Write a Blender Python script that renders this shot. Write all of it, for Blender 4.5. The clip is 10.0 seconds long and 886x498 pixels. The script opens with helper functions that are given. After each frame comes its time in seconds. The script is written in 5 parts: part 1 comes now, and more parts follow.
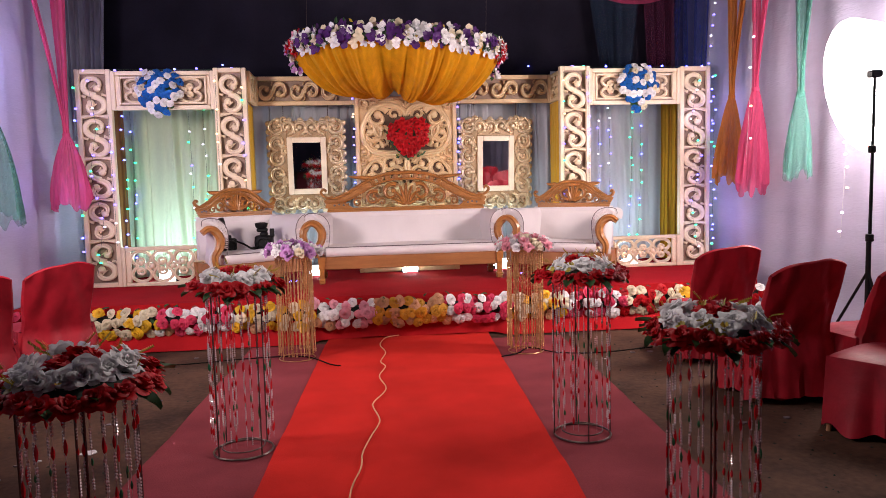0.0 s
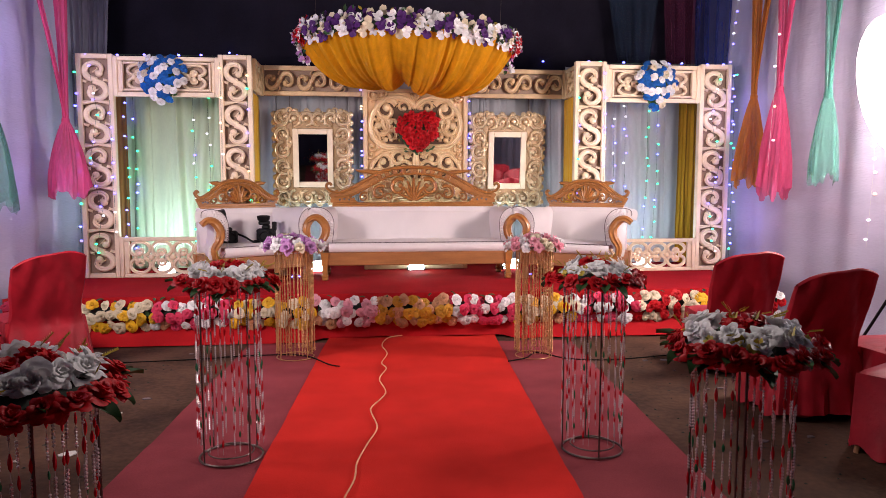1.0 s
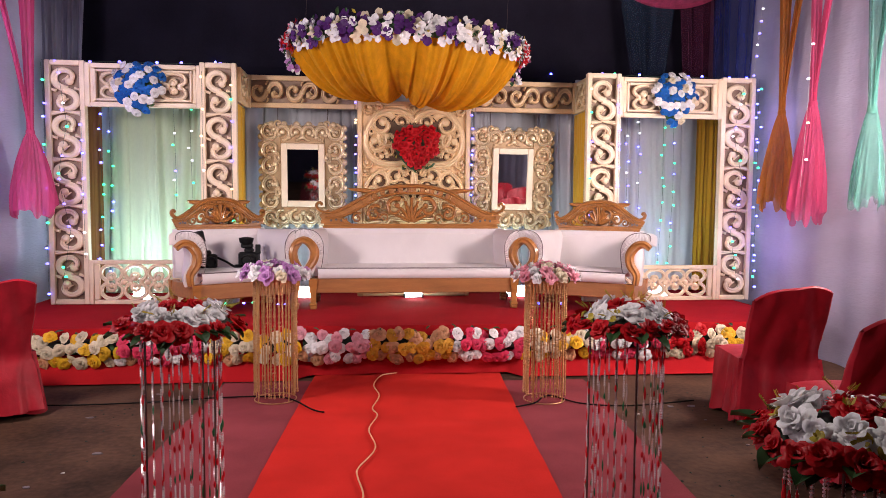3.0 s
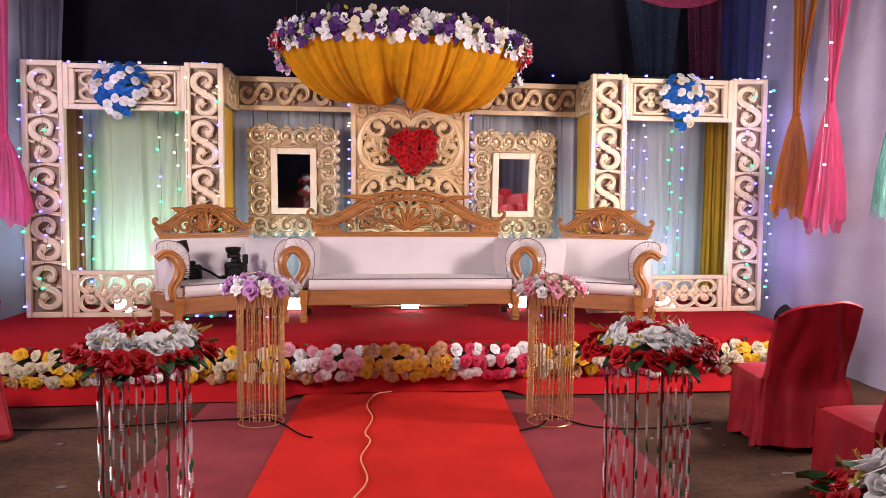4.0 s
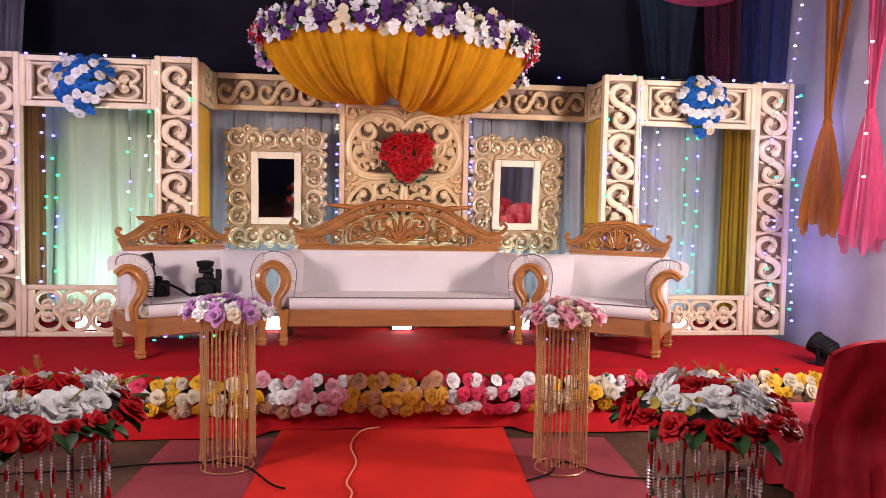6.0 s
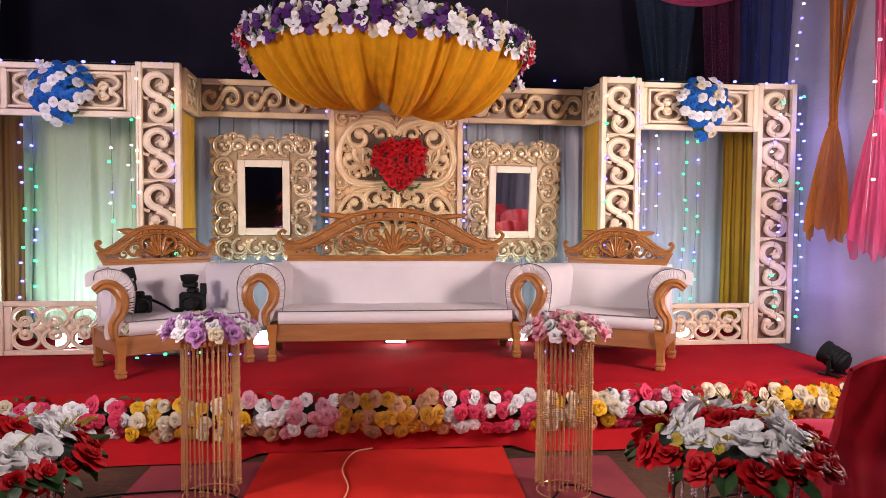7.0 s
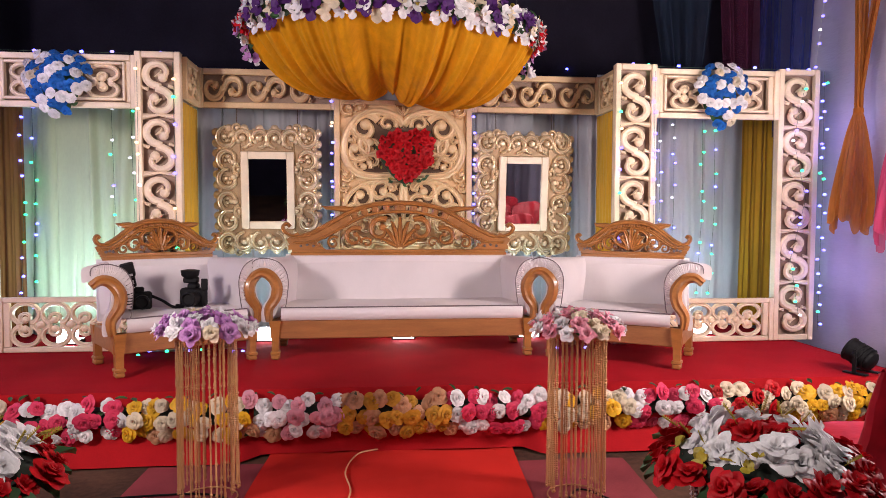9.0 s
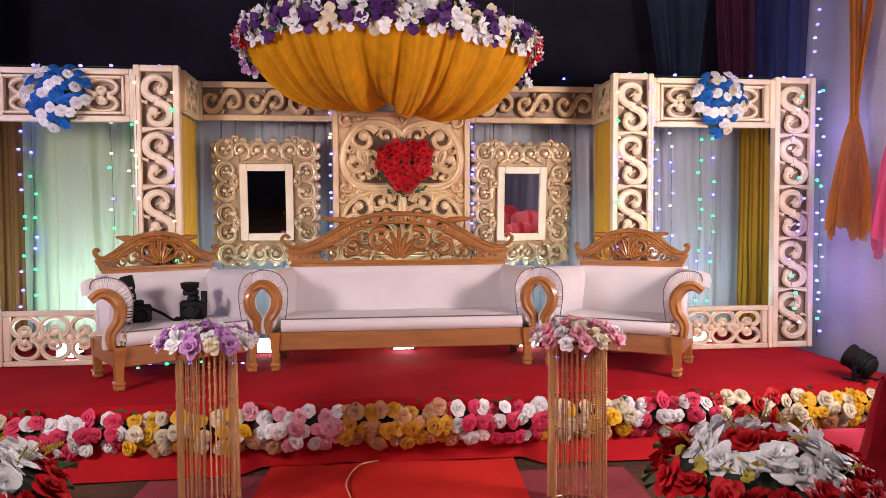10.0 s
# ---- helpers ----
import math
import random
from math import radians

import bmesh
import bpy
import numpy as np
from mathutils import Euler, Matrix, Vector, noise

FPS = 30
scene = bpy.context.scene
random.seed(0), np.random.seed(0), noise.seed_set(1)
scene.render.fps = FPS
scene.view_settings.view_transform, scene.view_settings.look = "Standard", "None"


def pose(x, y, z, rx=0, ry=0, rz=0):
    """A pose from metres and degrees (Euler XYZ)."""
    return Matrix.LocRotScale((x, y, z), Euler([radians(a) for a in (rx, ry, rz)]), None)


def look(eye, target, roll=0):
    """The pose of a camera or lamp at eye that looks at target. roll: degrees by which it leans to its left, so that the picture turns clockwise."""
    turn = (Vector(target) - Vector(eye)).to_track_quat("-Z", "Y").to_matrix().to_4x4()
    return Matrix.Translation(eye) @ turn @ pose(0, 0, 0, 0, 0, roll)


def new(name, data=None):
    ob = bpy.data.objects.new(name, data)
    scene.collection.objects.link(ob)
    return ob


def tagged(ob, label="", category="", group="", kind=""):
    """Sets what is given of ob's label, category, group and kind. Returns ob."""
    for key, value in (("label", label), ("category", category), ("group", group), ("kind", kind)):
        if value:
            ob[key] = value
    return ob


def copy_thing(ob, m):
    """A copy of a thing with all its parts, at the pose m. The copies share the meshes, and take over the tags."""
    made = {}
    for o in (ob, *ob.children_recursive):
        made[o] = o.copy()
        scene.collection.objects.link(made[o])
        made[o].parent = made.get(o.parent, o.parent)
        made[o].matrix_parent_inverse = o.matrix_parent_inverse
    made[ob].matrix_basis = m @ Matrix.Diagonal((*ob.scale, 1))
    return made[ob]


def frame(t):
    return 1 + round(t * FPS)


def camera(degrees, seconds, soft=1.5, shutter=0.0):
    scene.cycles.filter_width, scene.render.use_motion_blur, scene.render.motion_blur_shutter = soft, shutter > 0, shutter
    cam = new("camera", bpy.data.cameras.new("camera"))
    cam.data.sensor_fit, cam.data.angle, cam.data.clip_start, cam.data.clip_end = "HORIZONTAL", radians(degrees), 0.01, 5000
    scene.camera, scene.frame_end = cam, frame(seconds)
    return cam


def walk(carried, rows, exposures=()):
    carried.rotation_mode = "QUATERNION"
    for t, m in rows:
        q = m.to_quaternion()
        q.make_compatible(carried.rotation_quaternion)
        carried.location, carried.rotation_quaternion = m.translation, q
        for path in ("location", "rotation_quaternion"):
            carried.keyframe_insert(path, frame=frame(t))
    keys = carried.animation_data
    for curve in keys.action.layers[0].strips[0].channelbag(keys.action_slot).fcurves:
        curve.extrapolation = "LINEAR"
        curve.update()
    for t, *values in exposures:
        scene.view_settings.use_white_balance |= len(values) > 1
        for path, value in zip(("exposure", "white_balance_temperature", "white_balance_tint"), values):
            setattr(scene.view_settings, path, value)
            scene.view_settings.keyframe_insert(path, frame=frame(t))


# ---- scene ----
cam = camera(63.2, 10.0, soft=0.6)
PATH = [
    (0, (-0.612, 0.334, 1.409), (-0.378, 2.312, 1.231), -1.4),
    (0.5, (-0.606, 0.419, 1.404), (-0.384, 2.396, 1.2), -1.2),
    (1, (-0.565, 0.571, 1.392), (-0.356, 2.551, 1.208), 0.0),
    (1.5, (-0.512, 0.719, 1.403), (-0.311, 2.704, 1.253), -0.2),
    (2, (-0.502, 0.854, 1.412), (-0.292, 2.837, 1.27), -0.3),
    (2.5, (-0.507, 1.023, 1.413), (-0.3, 3.007, 1.273), 0.4),
    (4, (-0.474, 1.543, 1.438), (-0.255, 3.527, 1.316), 0.4),
    (4.5, (-0.427, 1.706, 1.438), (-0.21, 3.691, 1.326), 1.6),
    (5, (-0.423, 1.864, 1.441), (-0.201, 3.849, 1.332), 1.6),
    (5.5, (-0.421, 2.019, 1.451), (-0.197, 4.003, 1.343), 1.4),
    (7, (-0.393, 2.372, 1.496), (-0.144, 4.355, 1.41), 0.4),
    (7.5, (-0.365, 2.465, 1.493), (-0.133, 4.449, 1.396), 0.5),
    (8, (-0.341, 2.52, 1.495), (-0.128, 4.506, 1.4), 0.5),
    (8.5, (-0.331, 2.544, 1.492), (-0.117, 4.53, 1.4), 0.2),
    (9, (-0.331, 2.545, 1.492), (-0.119, 4.531, 1.387), 0.2),
    (9.5, (-0.333, 2.54, 1.494), (-0.108, 4.525, 1.4), -0.1),
    (10, (-0.333, 2.535, 1.499), (-0.118, 4.522, 1.42), -0.3),
]
walk(cam, [(t, look(eye, target, roll)) for t, eye, target, roll in PATH], exposures=[(0, 0.0, 6500, 10), (3.0, 0.03, 6500, 10), (4.5, 0.11, 6500, 10), (5.6, 0.08, 6500, 10), (7.2, -0.08, 6500, 10), (10, -0.08, 6500, 10)])

# ---- light ----
world = bpy.data.worlds.new("night")
scene.world = world
world.use_nodes = True
world.node_tree.nodes["Background"].inputs[0].default_value = (0.13, 0.095, 0.14, 1)
world.node_tree.nodes["Background"].inputs[1].default_value = 0.30


def lamp(name, kind, eye, target, watts, color, size=0.1, size_y=None, spread=180):
    d = bpy.data.lights.new(name, kind)
    d.energy, d.color = watts, color
    if kind == "AREA":
        d.shape = "DISK" if size_y is None else "RECTANGLE"
        d.size = size
        if size_y is not None:
            d.size_y = size_y
        d.spread = radians(spread)
    else:
        d.shadow_soft_size = size
    ob = new(name, d)
    ob.matrix_world = look(eye, target)
    return ob


KEY = (1.0, 0.85, 0.83)
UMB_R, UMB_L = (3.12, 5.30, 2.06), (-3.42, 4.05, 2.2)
lamp("umbrella_lamp_east", "AREA", (2.86, 5.40, 2.04), (-0.6, 7.0, 1.6), 56, KEY, 0.5, None, 175)
# west lamp is unseen, assumed from the shadows of sofa legs and stands
lamp("assumed_lamp_west", "AREA", (-3.26, 4.42, 2.2), (0.0, 7.6, 1.6), 78, KEY, 0.75, None, 150)
# added unseen lamp above the aisle, assumed from the flower heads' outward shadows
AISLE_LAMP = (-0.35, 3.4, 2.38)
lamp("assumed_aisle_lamp", "POINT", AISLE_LAMP, (-0.35, 3.4, 0), 60, (1.0, 0.88, 0.84), 0.06)
COOL = (0.62, 0.9, 1.0)
FLOODS = (-2.72, -1.14, -0.02, 1.06, 2.62)
for fx in FLOODS:
    lamp("flood_lamp", "AREA", (fx, 8.54, 0.56), (fx, 8.98, 3.3), (13 if fx < 0 else 9) if abs(fx) > 2 else 6, COOL, 0.16, 0.10)
BLUE = (0.52, 0.44, 1.0)
# added violet fill: right pair stands in for fairy lights, left three brighten the wall
for bx, by, bz in ((3.30, 7.95, 1.0), (3.30, 7.95, 2.1), (-3.30, 7.5, 1.4), (-3.25, 7.0, 2.6), (-3.3, 6.2, 3.3)):
    lamp("violet_fill", "POINT", (bx, by, bz), (bx, by, 0), 4.0 if bx > 0 else (5.0 if bz < 2 else 15.0), BLUE, 0.2)

# ---- materials ----
MATS = {}


def mat(name, color, rough=0.6, metal=0.0, var=0.15, scale=8.0, fine=90.0, bump=0.15, sheen=0.0, see=0.0, spec=0.5, coat=0.0, piece=0.0, stretch=(1, 1, 1), stain=None):
    """A procedural surface: base colour with broad and fine variation, roughness wear and a fine bump."""
    m = bpy.data.materials.new(name)
    m.use_nodes = True
    nt = m.node_tree
    n, ln = nt.nodes, nt.links
    b = n["Principled BSDF"]
    b.inputs["Roughness"].default_value, b.inputs["Metallic"].default_value = rough, metal
    b.inputs["Specular IOR Level"].default_value = spec
    b.inputs["Sheen Weight"].default_value = sheen
    b.inputs["Coat Weight"].default_value = coat
    tc = n.new("ShaderNodeTexCoord")
    mp = n.new("ShaderNodeMapping")
    mp.inputs["Scale"].default_value = stretch
    ln.new(tc.outputs["Object"], mp.inputs["Vector"])
    a = n.new("ShaderNodeTexNoise")
    a.inputs["Scale"].default_value, a.inputs["Detail"].default_value = scale, 5
    f = n.new("ShaderNodeTexNoise")
    f.inputs["Scale"].default_value, f.inputs["Detail"].default_value = fine, 3
    ln.new(mp.outputs[0], a.inputs["Vector"])
    ln.new(mp.outputs[0], f.inputs["Vector"])
    mix = n.new("ShaderNodeMix")
    mix.data_type = "RGBA"
    dark = [c * (1 - var) for c in color] if stain is None else stain
    lite = [min(1, c * (1 + var * 0.6)) for c in color]
    mix.inputs[6].default_value = (*dark, 1)
    mix.inputs[7].default_value = (*lite, 1)
    ramp = n.new("ShaderNodeMapRange")
    ramp.inputs[1].default_value, ramp.inputs[2].default_value = 0.32, 0.68
    add = n.new("ShaderNodeMath")
    add.operation = "MULTIPLY_ADD"
    add.inputs[1].default_value = 0.3
    ln.new(f.outputs[0], add.inputs[0])
    sub = n.new("ShaderNodeMath")
    sub.operation = "MULTIPLY"
    sub.inputs[1].default_value = 0.72
    ln.new(a.outputs[0], sub.inputs[0])
    ln.new(sub.outputs[0], add.inputs[2])
    ln.new(add.outputs[0], ramp.inputs[0])
    ln.new(ramp.outputs[0], mix.inputs[0])
    col = mix.outputs[2]
    if piece:
        oi = n.new("ShaderNodeObjectInfo")
        hs = n.new("ShaderNodeHueSaturation")
        mr = n.new("ShaderNodeMapRange")
        mr.inputs[3].default_value, mr.inputs[4].default_value = 1 - piece, 1 + piece * 0.5
        ln.new(oi.outputs["Random"], mr.inputs[0])
        ln.new(mr.outputs[0], hs.inputs["Value"])
        ln.new(col, hs.inputs["Color"])
        col = hs.outputs[0]
    ln.new(col, b.inputs["Base Color"])
    if bump:
        bp = n.new("ShaderNodeBump")
        bp.inputs["Strength"].default_value, bp.inputs["Distance"].default_value = bump, 0.01
        ln.new(add.outputs[0], bp.inputs["Height"])
        ln.new(bp.outputs[0], b.inputs["Normal"])
    if see:
        tr = n.new("ShaderNodeBsdfTranslucent")
        ln.new(col, tr.inputs[0])
        ms = n.new("ShaderNodeMixShader")
        ms.inputs[0].default_value = see
        ln.new(b.outputs[0], ms.inputs[1])
        ln.new(tr.outputs[0], ms.inputs[2])
        ln.new(ms.outputs[0], n["Material Output"].inputs[0])
    MATS[name] = m
    return m


def sheer(name, color, clear, rough=0.8, stretch=(1, 1, 0.15), var=0.3):
    """Thin netting: cloth of which a share is open."""
    m = mat(name, color, rough, 0, var, 13, 70, 0.25, 0.1, 0.45, stretch=stretch)
    n, ln = m.node_tree.nodes, m.node_tree.links
    t = n.new("ShaderNodeBsdfTransparent")
    ms = n.new("ShaderNodeMixShader")
    ms.inputs[0].default_value = clear
    src = n["Material Output"].inputs[0].links[0].from_socket
    ln.new(src, ms.inputs[1])
    ln.new(t.outputs[0], ms.inputs[2])
    ln.new(ms.outputs[0], n["Material Output"].inputs[0])
    return m


def glow(name, color, strength):
    m = bpy.data.materials.new(name)
    m.use_nodes = True
    b = m.node_tree.nodes["Principled BSDF"]
    b.inputs["Base Color"].default_value = (*color, 1)
    b.inputs["Emission Color"].default_value = (*color, 1)
    b.inputs["Emission Strength"].default_value = strength
    MATS[name] = m
    return m


carpet_red = mat("carpet_red", (0.60, 0.026, 0.019), 0.95, 0, 0.22, 2.2, 160, 0.5, 0.0, spec=0.08)
stage_red = mat("stage_red", (0.36, 0.007, 0.014), 0.95, 0, 0.2, 2.5, 150, 0.5, 0.0, spec=0.08)
skirt_red = mat("skirt_red", (0.38, 0.008, 0.012), 0.85, 0, 0.22, 3, 110, 0.3, 0.05, spec=0.1)
mat_maroon = mat("mat_maroon", (0.25, 0.047, 0.056), 0.95, 0, 0.3, 2.0, 120, 0.5, 0.0, spec=0.1)
earth = mat("earth_floor", (0.082, 0.041, 0.025), 0.9, 0, 0.7, 1.9, 26, 0.9, spec=0.2)
wall_cloth = mat("wall_cloth", (0.42, 0.40, 0.54), 0.7, 0, 0.10, 1.5, 24, 0.9, 0.1, stretch=(1, 0.7, 3.2))
black_cloth = mat("black_cloth", (0.018, 0.016, 0.028), 0.95, 0, 0.3, 2, 60, 0.2, spec=0.1)
roof_cloth = mat("roof_cloth", (0.02, 0.018, 0.035), 0.95, 0, 0.3, 2, 60, 0.2, spec=0.1)
gilt = mat("cream_gilt", (0.86, 0.70, 0.50), 0.45, 0.0, 0.16, 6, 90, 0.12, spec=0.5, coat=0.1)
gilt_dark = mat("panel_gilt", (0.74, 0.53, 0.30), 0.42, 0.1, 0.2, 6, 90, 0.15, spec=0.5)
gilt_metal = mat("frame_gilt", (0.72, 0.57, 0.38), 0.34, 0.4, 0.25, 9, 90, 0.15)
# darker, duller gilt: shade of the frame's recesses put into the colour
gilt_recess_shade = mat("frame_recess_shade", (0.42, 0.29, 0.16), 0.5, 0.2, 0.3, 9, 90, 0.2)
cream = mat("cream_frame", (0.80, 0.66, 0.50), 0.4, 0, 0.12, 8, 80, 0.1)
cream_side = mat("platform_gap_brown", (0.10, 0.055, 0.03), 0.7, 0, 0.2, 8, 80, 0.1)
tan_board = mat("tan_board", (0.38, 0.26, 0.19), 0.6, 0, 0.2, 6, 80, 0.1)
wood = mat("sofa_wood", (0.37, 0.15, 0.038), 0.35, 0, 0.3, 5, 70, 0.12, coat=0.25, stretch=(1, 4, 4))
wood_dark = mat("sofa_wood_rail", (0.33, 0.135, 0.045), 0.4, 0, 0.3, 5, 70, 0.12, coat=0.2, stretch=(0.6, 5, 5))
leather = mat("white_upholstery", (0.68, 0.63, 0.64), 0.55, 0, 0.06, 5, 130, 0.12, 0.1)
piping_m = mat("dark_piping", (0.15, 0.12, 0.13), 0.6)
satin = mat("red_satin", (0.34, 0.010, 0.022), 0.5, 0, 0.3, 6, 17, 0.9, 0.0, spec=0.3)
tan = mat("tan_plastic", (0.42, 0.2, 0.1), 0.5)
# upright tone streaks: layered net, with deeper pleat shade put into the colour
tulle = sheer("orange_tulle", (0.93, 0.43, 0.0), 0.04, 0.8, (1, 1, 0.1), 0.16)
tulle.node_tree.nodes["Principled BSDF"].inputs["Sheen Weight"].default_value = 0.0
pink_net = sheer("pink_net", (0.78, 0.10, 0.26), 0.3)
teal_net = sheer("teal_net", (0.11, 0.36, 0.29), 0.5)
rust_net = sheer("rust_net", (0.62, 0.23, 0.035), 0.2)
navy_net = sheer("navy_net", (0.035, 0.065, 0.13), 0.35)
plum_net = sheer("plum_net", (0.16, 0.022, 0.085), 0.3)
blue_net = sheer("blue_net", (0.035, 0.05, 0.28), 0.3)
grey_net = sheer("grey_net", (0.42, 0.40, 0.5), 0.3)
cur_green = mat("curtain_green", (0.62, 0.71, 0.50), 0.8, 0, 0.1, 3, 80, 0.12, 0.2, 0.2, stretch=(1, 1, 0.3))
cur_grey = mat("curtain_grey", (0.47, 0.47, 0.51), 0.8, 0, 0.1, 3, 80, 0.12, 0.2, 0.2, stretch=(1, 1, 0.3))
cur_yellow = mat("curtain_yellow", (0.66, 0.34, 0.012), 0.8, 0, 0.15, 3, 80, 0.12, 0.2, 0.2, stretch=(1, 1, 0.3))
cur_rust = mat("curtain_rust", (0.40, 0.17, 0.04), 0.8, 0, 0.15, 3, 80, 0.12, 0.2, 0.2, stretch=(1, 1, 0.3))
black_plastic = mat("black_plastic", (0.006, 0.006, 0.007), 0.6, 0, 0.2, 20, 150, 0.1, spec=0.2)
grey_plastic = mat("grey_print", (0.35, 0.35, 0.36), 0.5)
steel = mat("dark_steel", (0.12, 0.09, 0.08), 0.4, 0.8)
gold_bead = mat("gold_beads", (0.56, 0.33, 0.14), 0.3, 0.6, 0.2, 30, 200, 0.05)
clear_bead = mat("clear_beads", (0.80, 0.76, 0.76), 0.12, 0.4, 0.15, 30, 200, 0.05)
red_bead = mat("red_beads", (0.60, 0.02, 0.03), 0.15, 0.2, 0.15, 30, 200, 0.05)
green_bead = mat("green_beads", (0.02, 0.16, 0.07), 0.25, 0.1, 0.15, 30, 200, 0.05)
cable_buff = mat("cable_buff", (0.75, 0.42, 0.22), 0.5)
cable_black = mat("cable_black", (0.006, 0.006, 0.006), 0.8, spec=0.1)
string_green = mat("string_wire", (0.05, 0.10, 0.06), 0.5)
string_clear = mat("string_wire_pale", (0.5, 0.5, 0.5), 0.4)
litter = mat("paper_litter", (0.6, 0.57, 0.55), 0.8)
leaf = mat("leaf_green", (0.035, 0.10, 0.03), 0.45, 0, 0.3, 12, 80, 0.1, see=0.15, piece=0.35)
moss = mat("near_black_green", (0.012, 0.02, 0.012), 0.9)
leaf_lime = mat("leaf_lime", (0.46, 0.36, 0.03), 0.5, 0, 0.3, 12, 80, 0.1, see=0.15, piece=0.3)
PETAL = {}
for nm, c in dict(white=(0.90, 0.88, 0.88), cream=(0.76, 0.66, 0.48), yellow=(0.80, 0.46, 0.02), pink=(0.84, 0.37, 0.45), rose=(0.74, 0.05, 0.13), red=(0.52, 0.006, 0.012),
                  peach=(0.62, 0.32, 0.17), amber=(0.66, 0.33, 0.03), purple=(0.085, 0.018, 0.15), lilac=(0.56, 0.27, 0.57), blue=(0.012, 0.15, 0.55), scarlet=(0.55, 0.006, 0.012)).items():
    PETAL[nm] = mat("petal_" + nm, c, 0.48, 0, 0.2, 25, 140, 0.1, 0.0 if nm in ("red", "scarlet") else 0.1, 0.22, spec=0.25, piece=0.2)
mirror = bpy.data.materials.new("mirror_glass")
mirror.use_nodes = True
mb = mirror.node_tree.nodes["Principled BSDF"]
mb.inputs["Base Color"].default_value, mb.inputs["Metallic"].default_value, mb.inputs["Roughness"].default_value = (0.82, 0.83, 0.84, 1), 1.0, 0.03


# ---- mesh helpers ----
class M:
    """Vertices and faces gathered for one mesh."""

    def __init__(self):
        self.v, self.f, self.k = [], [], []

    def add(self, v, f, k=0):
        o = len(self.v)
        self.v += [tuple(p) for p in v]
        self.f += [tuple(i + o for i in q) for q in f]
        self.k += [k] * len(f)
        return self

    def box(self, x0, x1, y0, y1, z0, z1, c=0.006, k=0):
        """A box with chamfered edges."""
        x0, x1, y0, y1, z0, z1 = min(x0, x1), max(x0, x1), min(y0, y1), max(y0, y1), min(z0, z1), max(z0, z1)
        c = min(c, (x1 - x0) * 0.45, (y1 - y0) * 0.45, (z1 - z0) * 0.45)
        bm = bmesh.new()
        bmesh.ops.create_cube(bm, size=1, matrix=Matrix.LocRotScale(((x0 + x1) / 2, (y0 + y1) / 2, (z0 + z1) / 2), None, (x1 - x0, y1 - y0, z1 - z0)))
        if c > 0:
            bmesh.ops.bevel(bm, geom=bm.edges[:], offset=c, segments=1, affect="EDGES")
        bm.verts.index_update()
        self.add([v.co[:] for v in bm.verts], [[v.index for v in q.verts] for q in bm.faces], k)
        bm.free()
        return self

    def tube(self, pts, r, n=6, k=0, cap=True):
        """A round bar along points; r may be one number or one per point."""
        P = [Vector(p) for p in pts]
        R = r if isinstance(r, (list, tuple)) else [r] * len(P)
        rows = []
        for i, p in enumerate(P):
            t = (P[min(i + 1, len(P) - 1)] - P[max(i - 1, 0)]).normalized()
            a = t.cross(Vector((0.13, 0.21, 1)) if abs(t.z) < 0.9 else Vector((1, 0.1, 0))).normalized()
            b = t.cross(a)
            rows.append([p + (a * math.cos(2 * math.pi * j / n) + b * math.sin(2 * math.pi * j / n)) * R[i] for j in range(n)])
        v = [q for row in rows for q in row]
        f = [(i * n + j, i * n + (j + 1) % n, (i + 1) * n + (j + 1) % n, (i + 1) * n + j) for i in range(len(P) - 1) for j in range(n)]
        if cap:
            f += [tuple(range(n))[::-1], tuple(range((len(P) - 1) * n, len(P) * n))]
        return self.add(v, f, k)

    def lathe(self, prof, n=16, k=0, at=(0, 0, 0)):
        """A turned form: prof is radius and height, from the bottom up."""
        v = [(at[0] + r * math.cos(2 * math.pi * j / n), at[1] + r * math.sin(2 * math.pi * j / n), at[2] + z) for r, z in prof for j in range(n)]
        f = [(i * n + j, i * n + (j + 1) % n, (i + 1) * n + (j + 1) % n, (i + 1) * n + j) for i in range(len(prof) - 1) for j in range(n)]
        f += [tuple(range(n))[::-1], tuple(range((len(prof) - 1) * n, len(prof) * n))]
        return self.add(v, f, k)

    def band(self, pts, w, d, k=0, y=0.0):
        """A carved moulding along points of the x-z plane, standing proud towards -y: rounded face, flat back."""
        P = [Vector((p[0], p[1])) for p in pts]
        W = w if isinstance(w, (list, tuple)) else [w] * len(P)
        v, f = [], []
        for i, p in enumerate(P):
            t = (P[min(i + 1, len(P) - 1)] - P[max(i - 1, 0)])
            t = t.normalized() if t.length > 1e-9 else Vector((1, 0))
            s = Vector((-t.y, t.x)) * W[i] / 2
            for a, h in ((-1, 0), (-1, 0.55), (-0.5, 0.95), (0, 0.8), (0.5, 0.95), (1, 0.55), (1, 0)):
                q = p + s * a
                v.append((q.x, y - d * h, q.y))
        for i in range(len(P) - 1):
            for j in range(6):
                f.append((i * 7 + j, i * 7 + j + 1, i * 7 + j + 8, i * 7 + j + 7))
            f.append((i * 7 + 6, i * 7, i * 7 + 7, i * 7 + 13))
        f += [tuple(range(7)), tuple(range((len(P) - 1) * 7, len(P) * 7))[::-1]]
        return self.add(v, f, k)

    def boss(self, x, z, r, d, k=0, y=0.0, n=10):
        """A low dome towards -y."""
        rings = [(1, 0), (0.92, 0.5), (0.6, 0.88)]
        v = [(x + r * a * math.cos(2 * math.pi * j / n), y - d * h, z + r * a * math.sin(2 * math.pi * j / n)) for a, h in rings for j in range(n)] + [(x, y - d, z)]
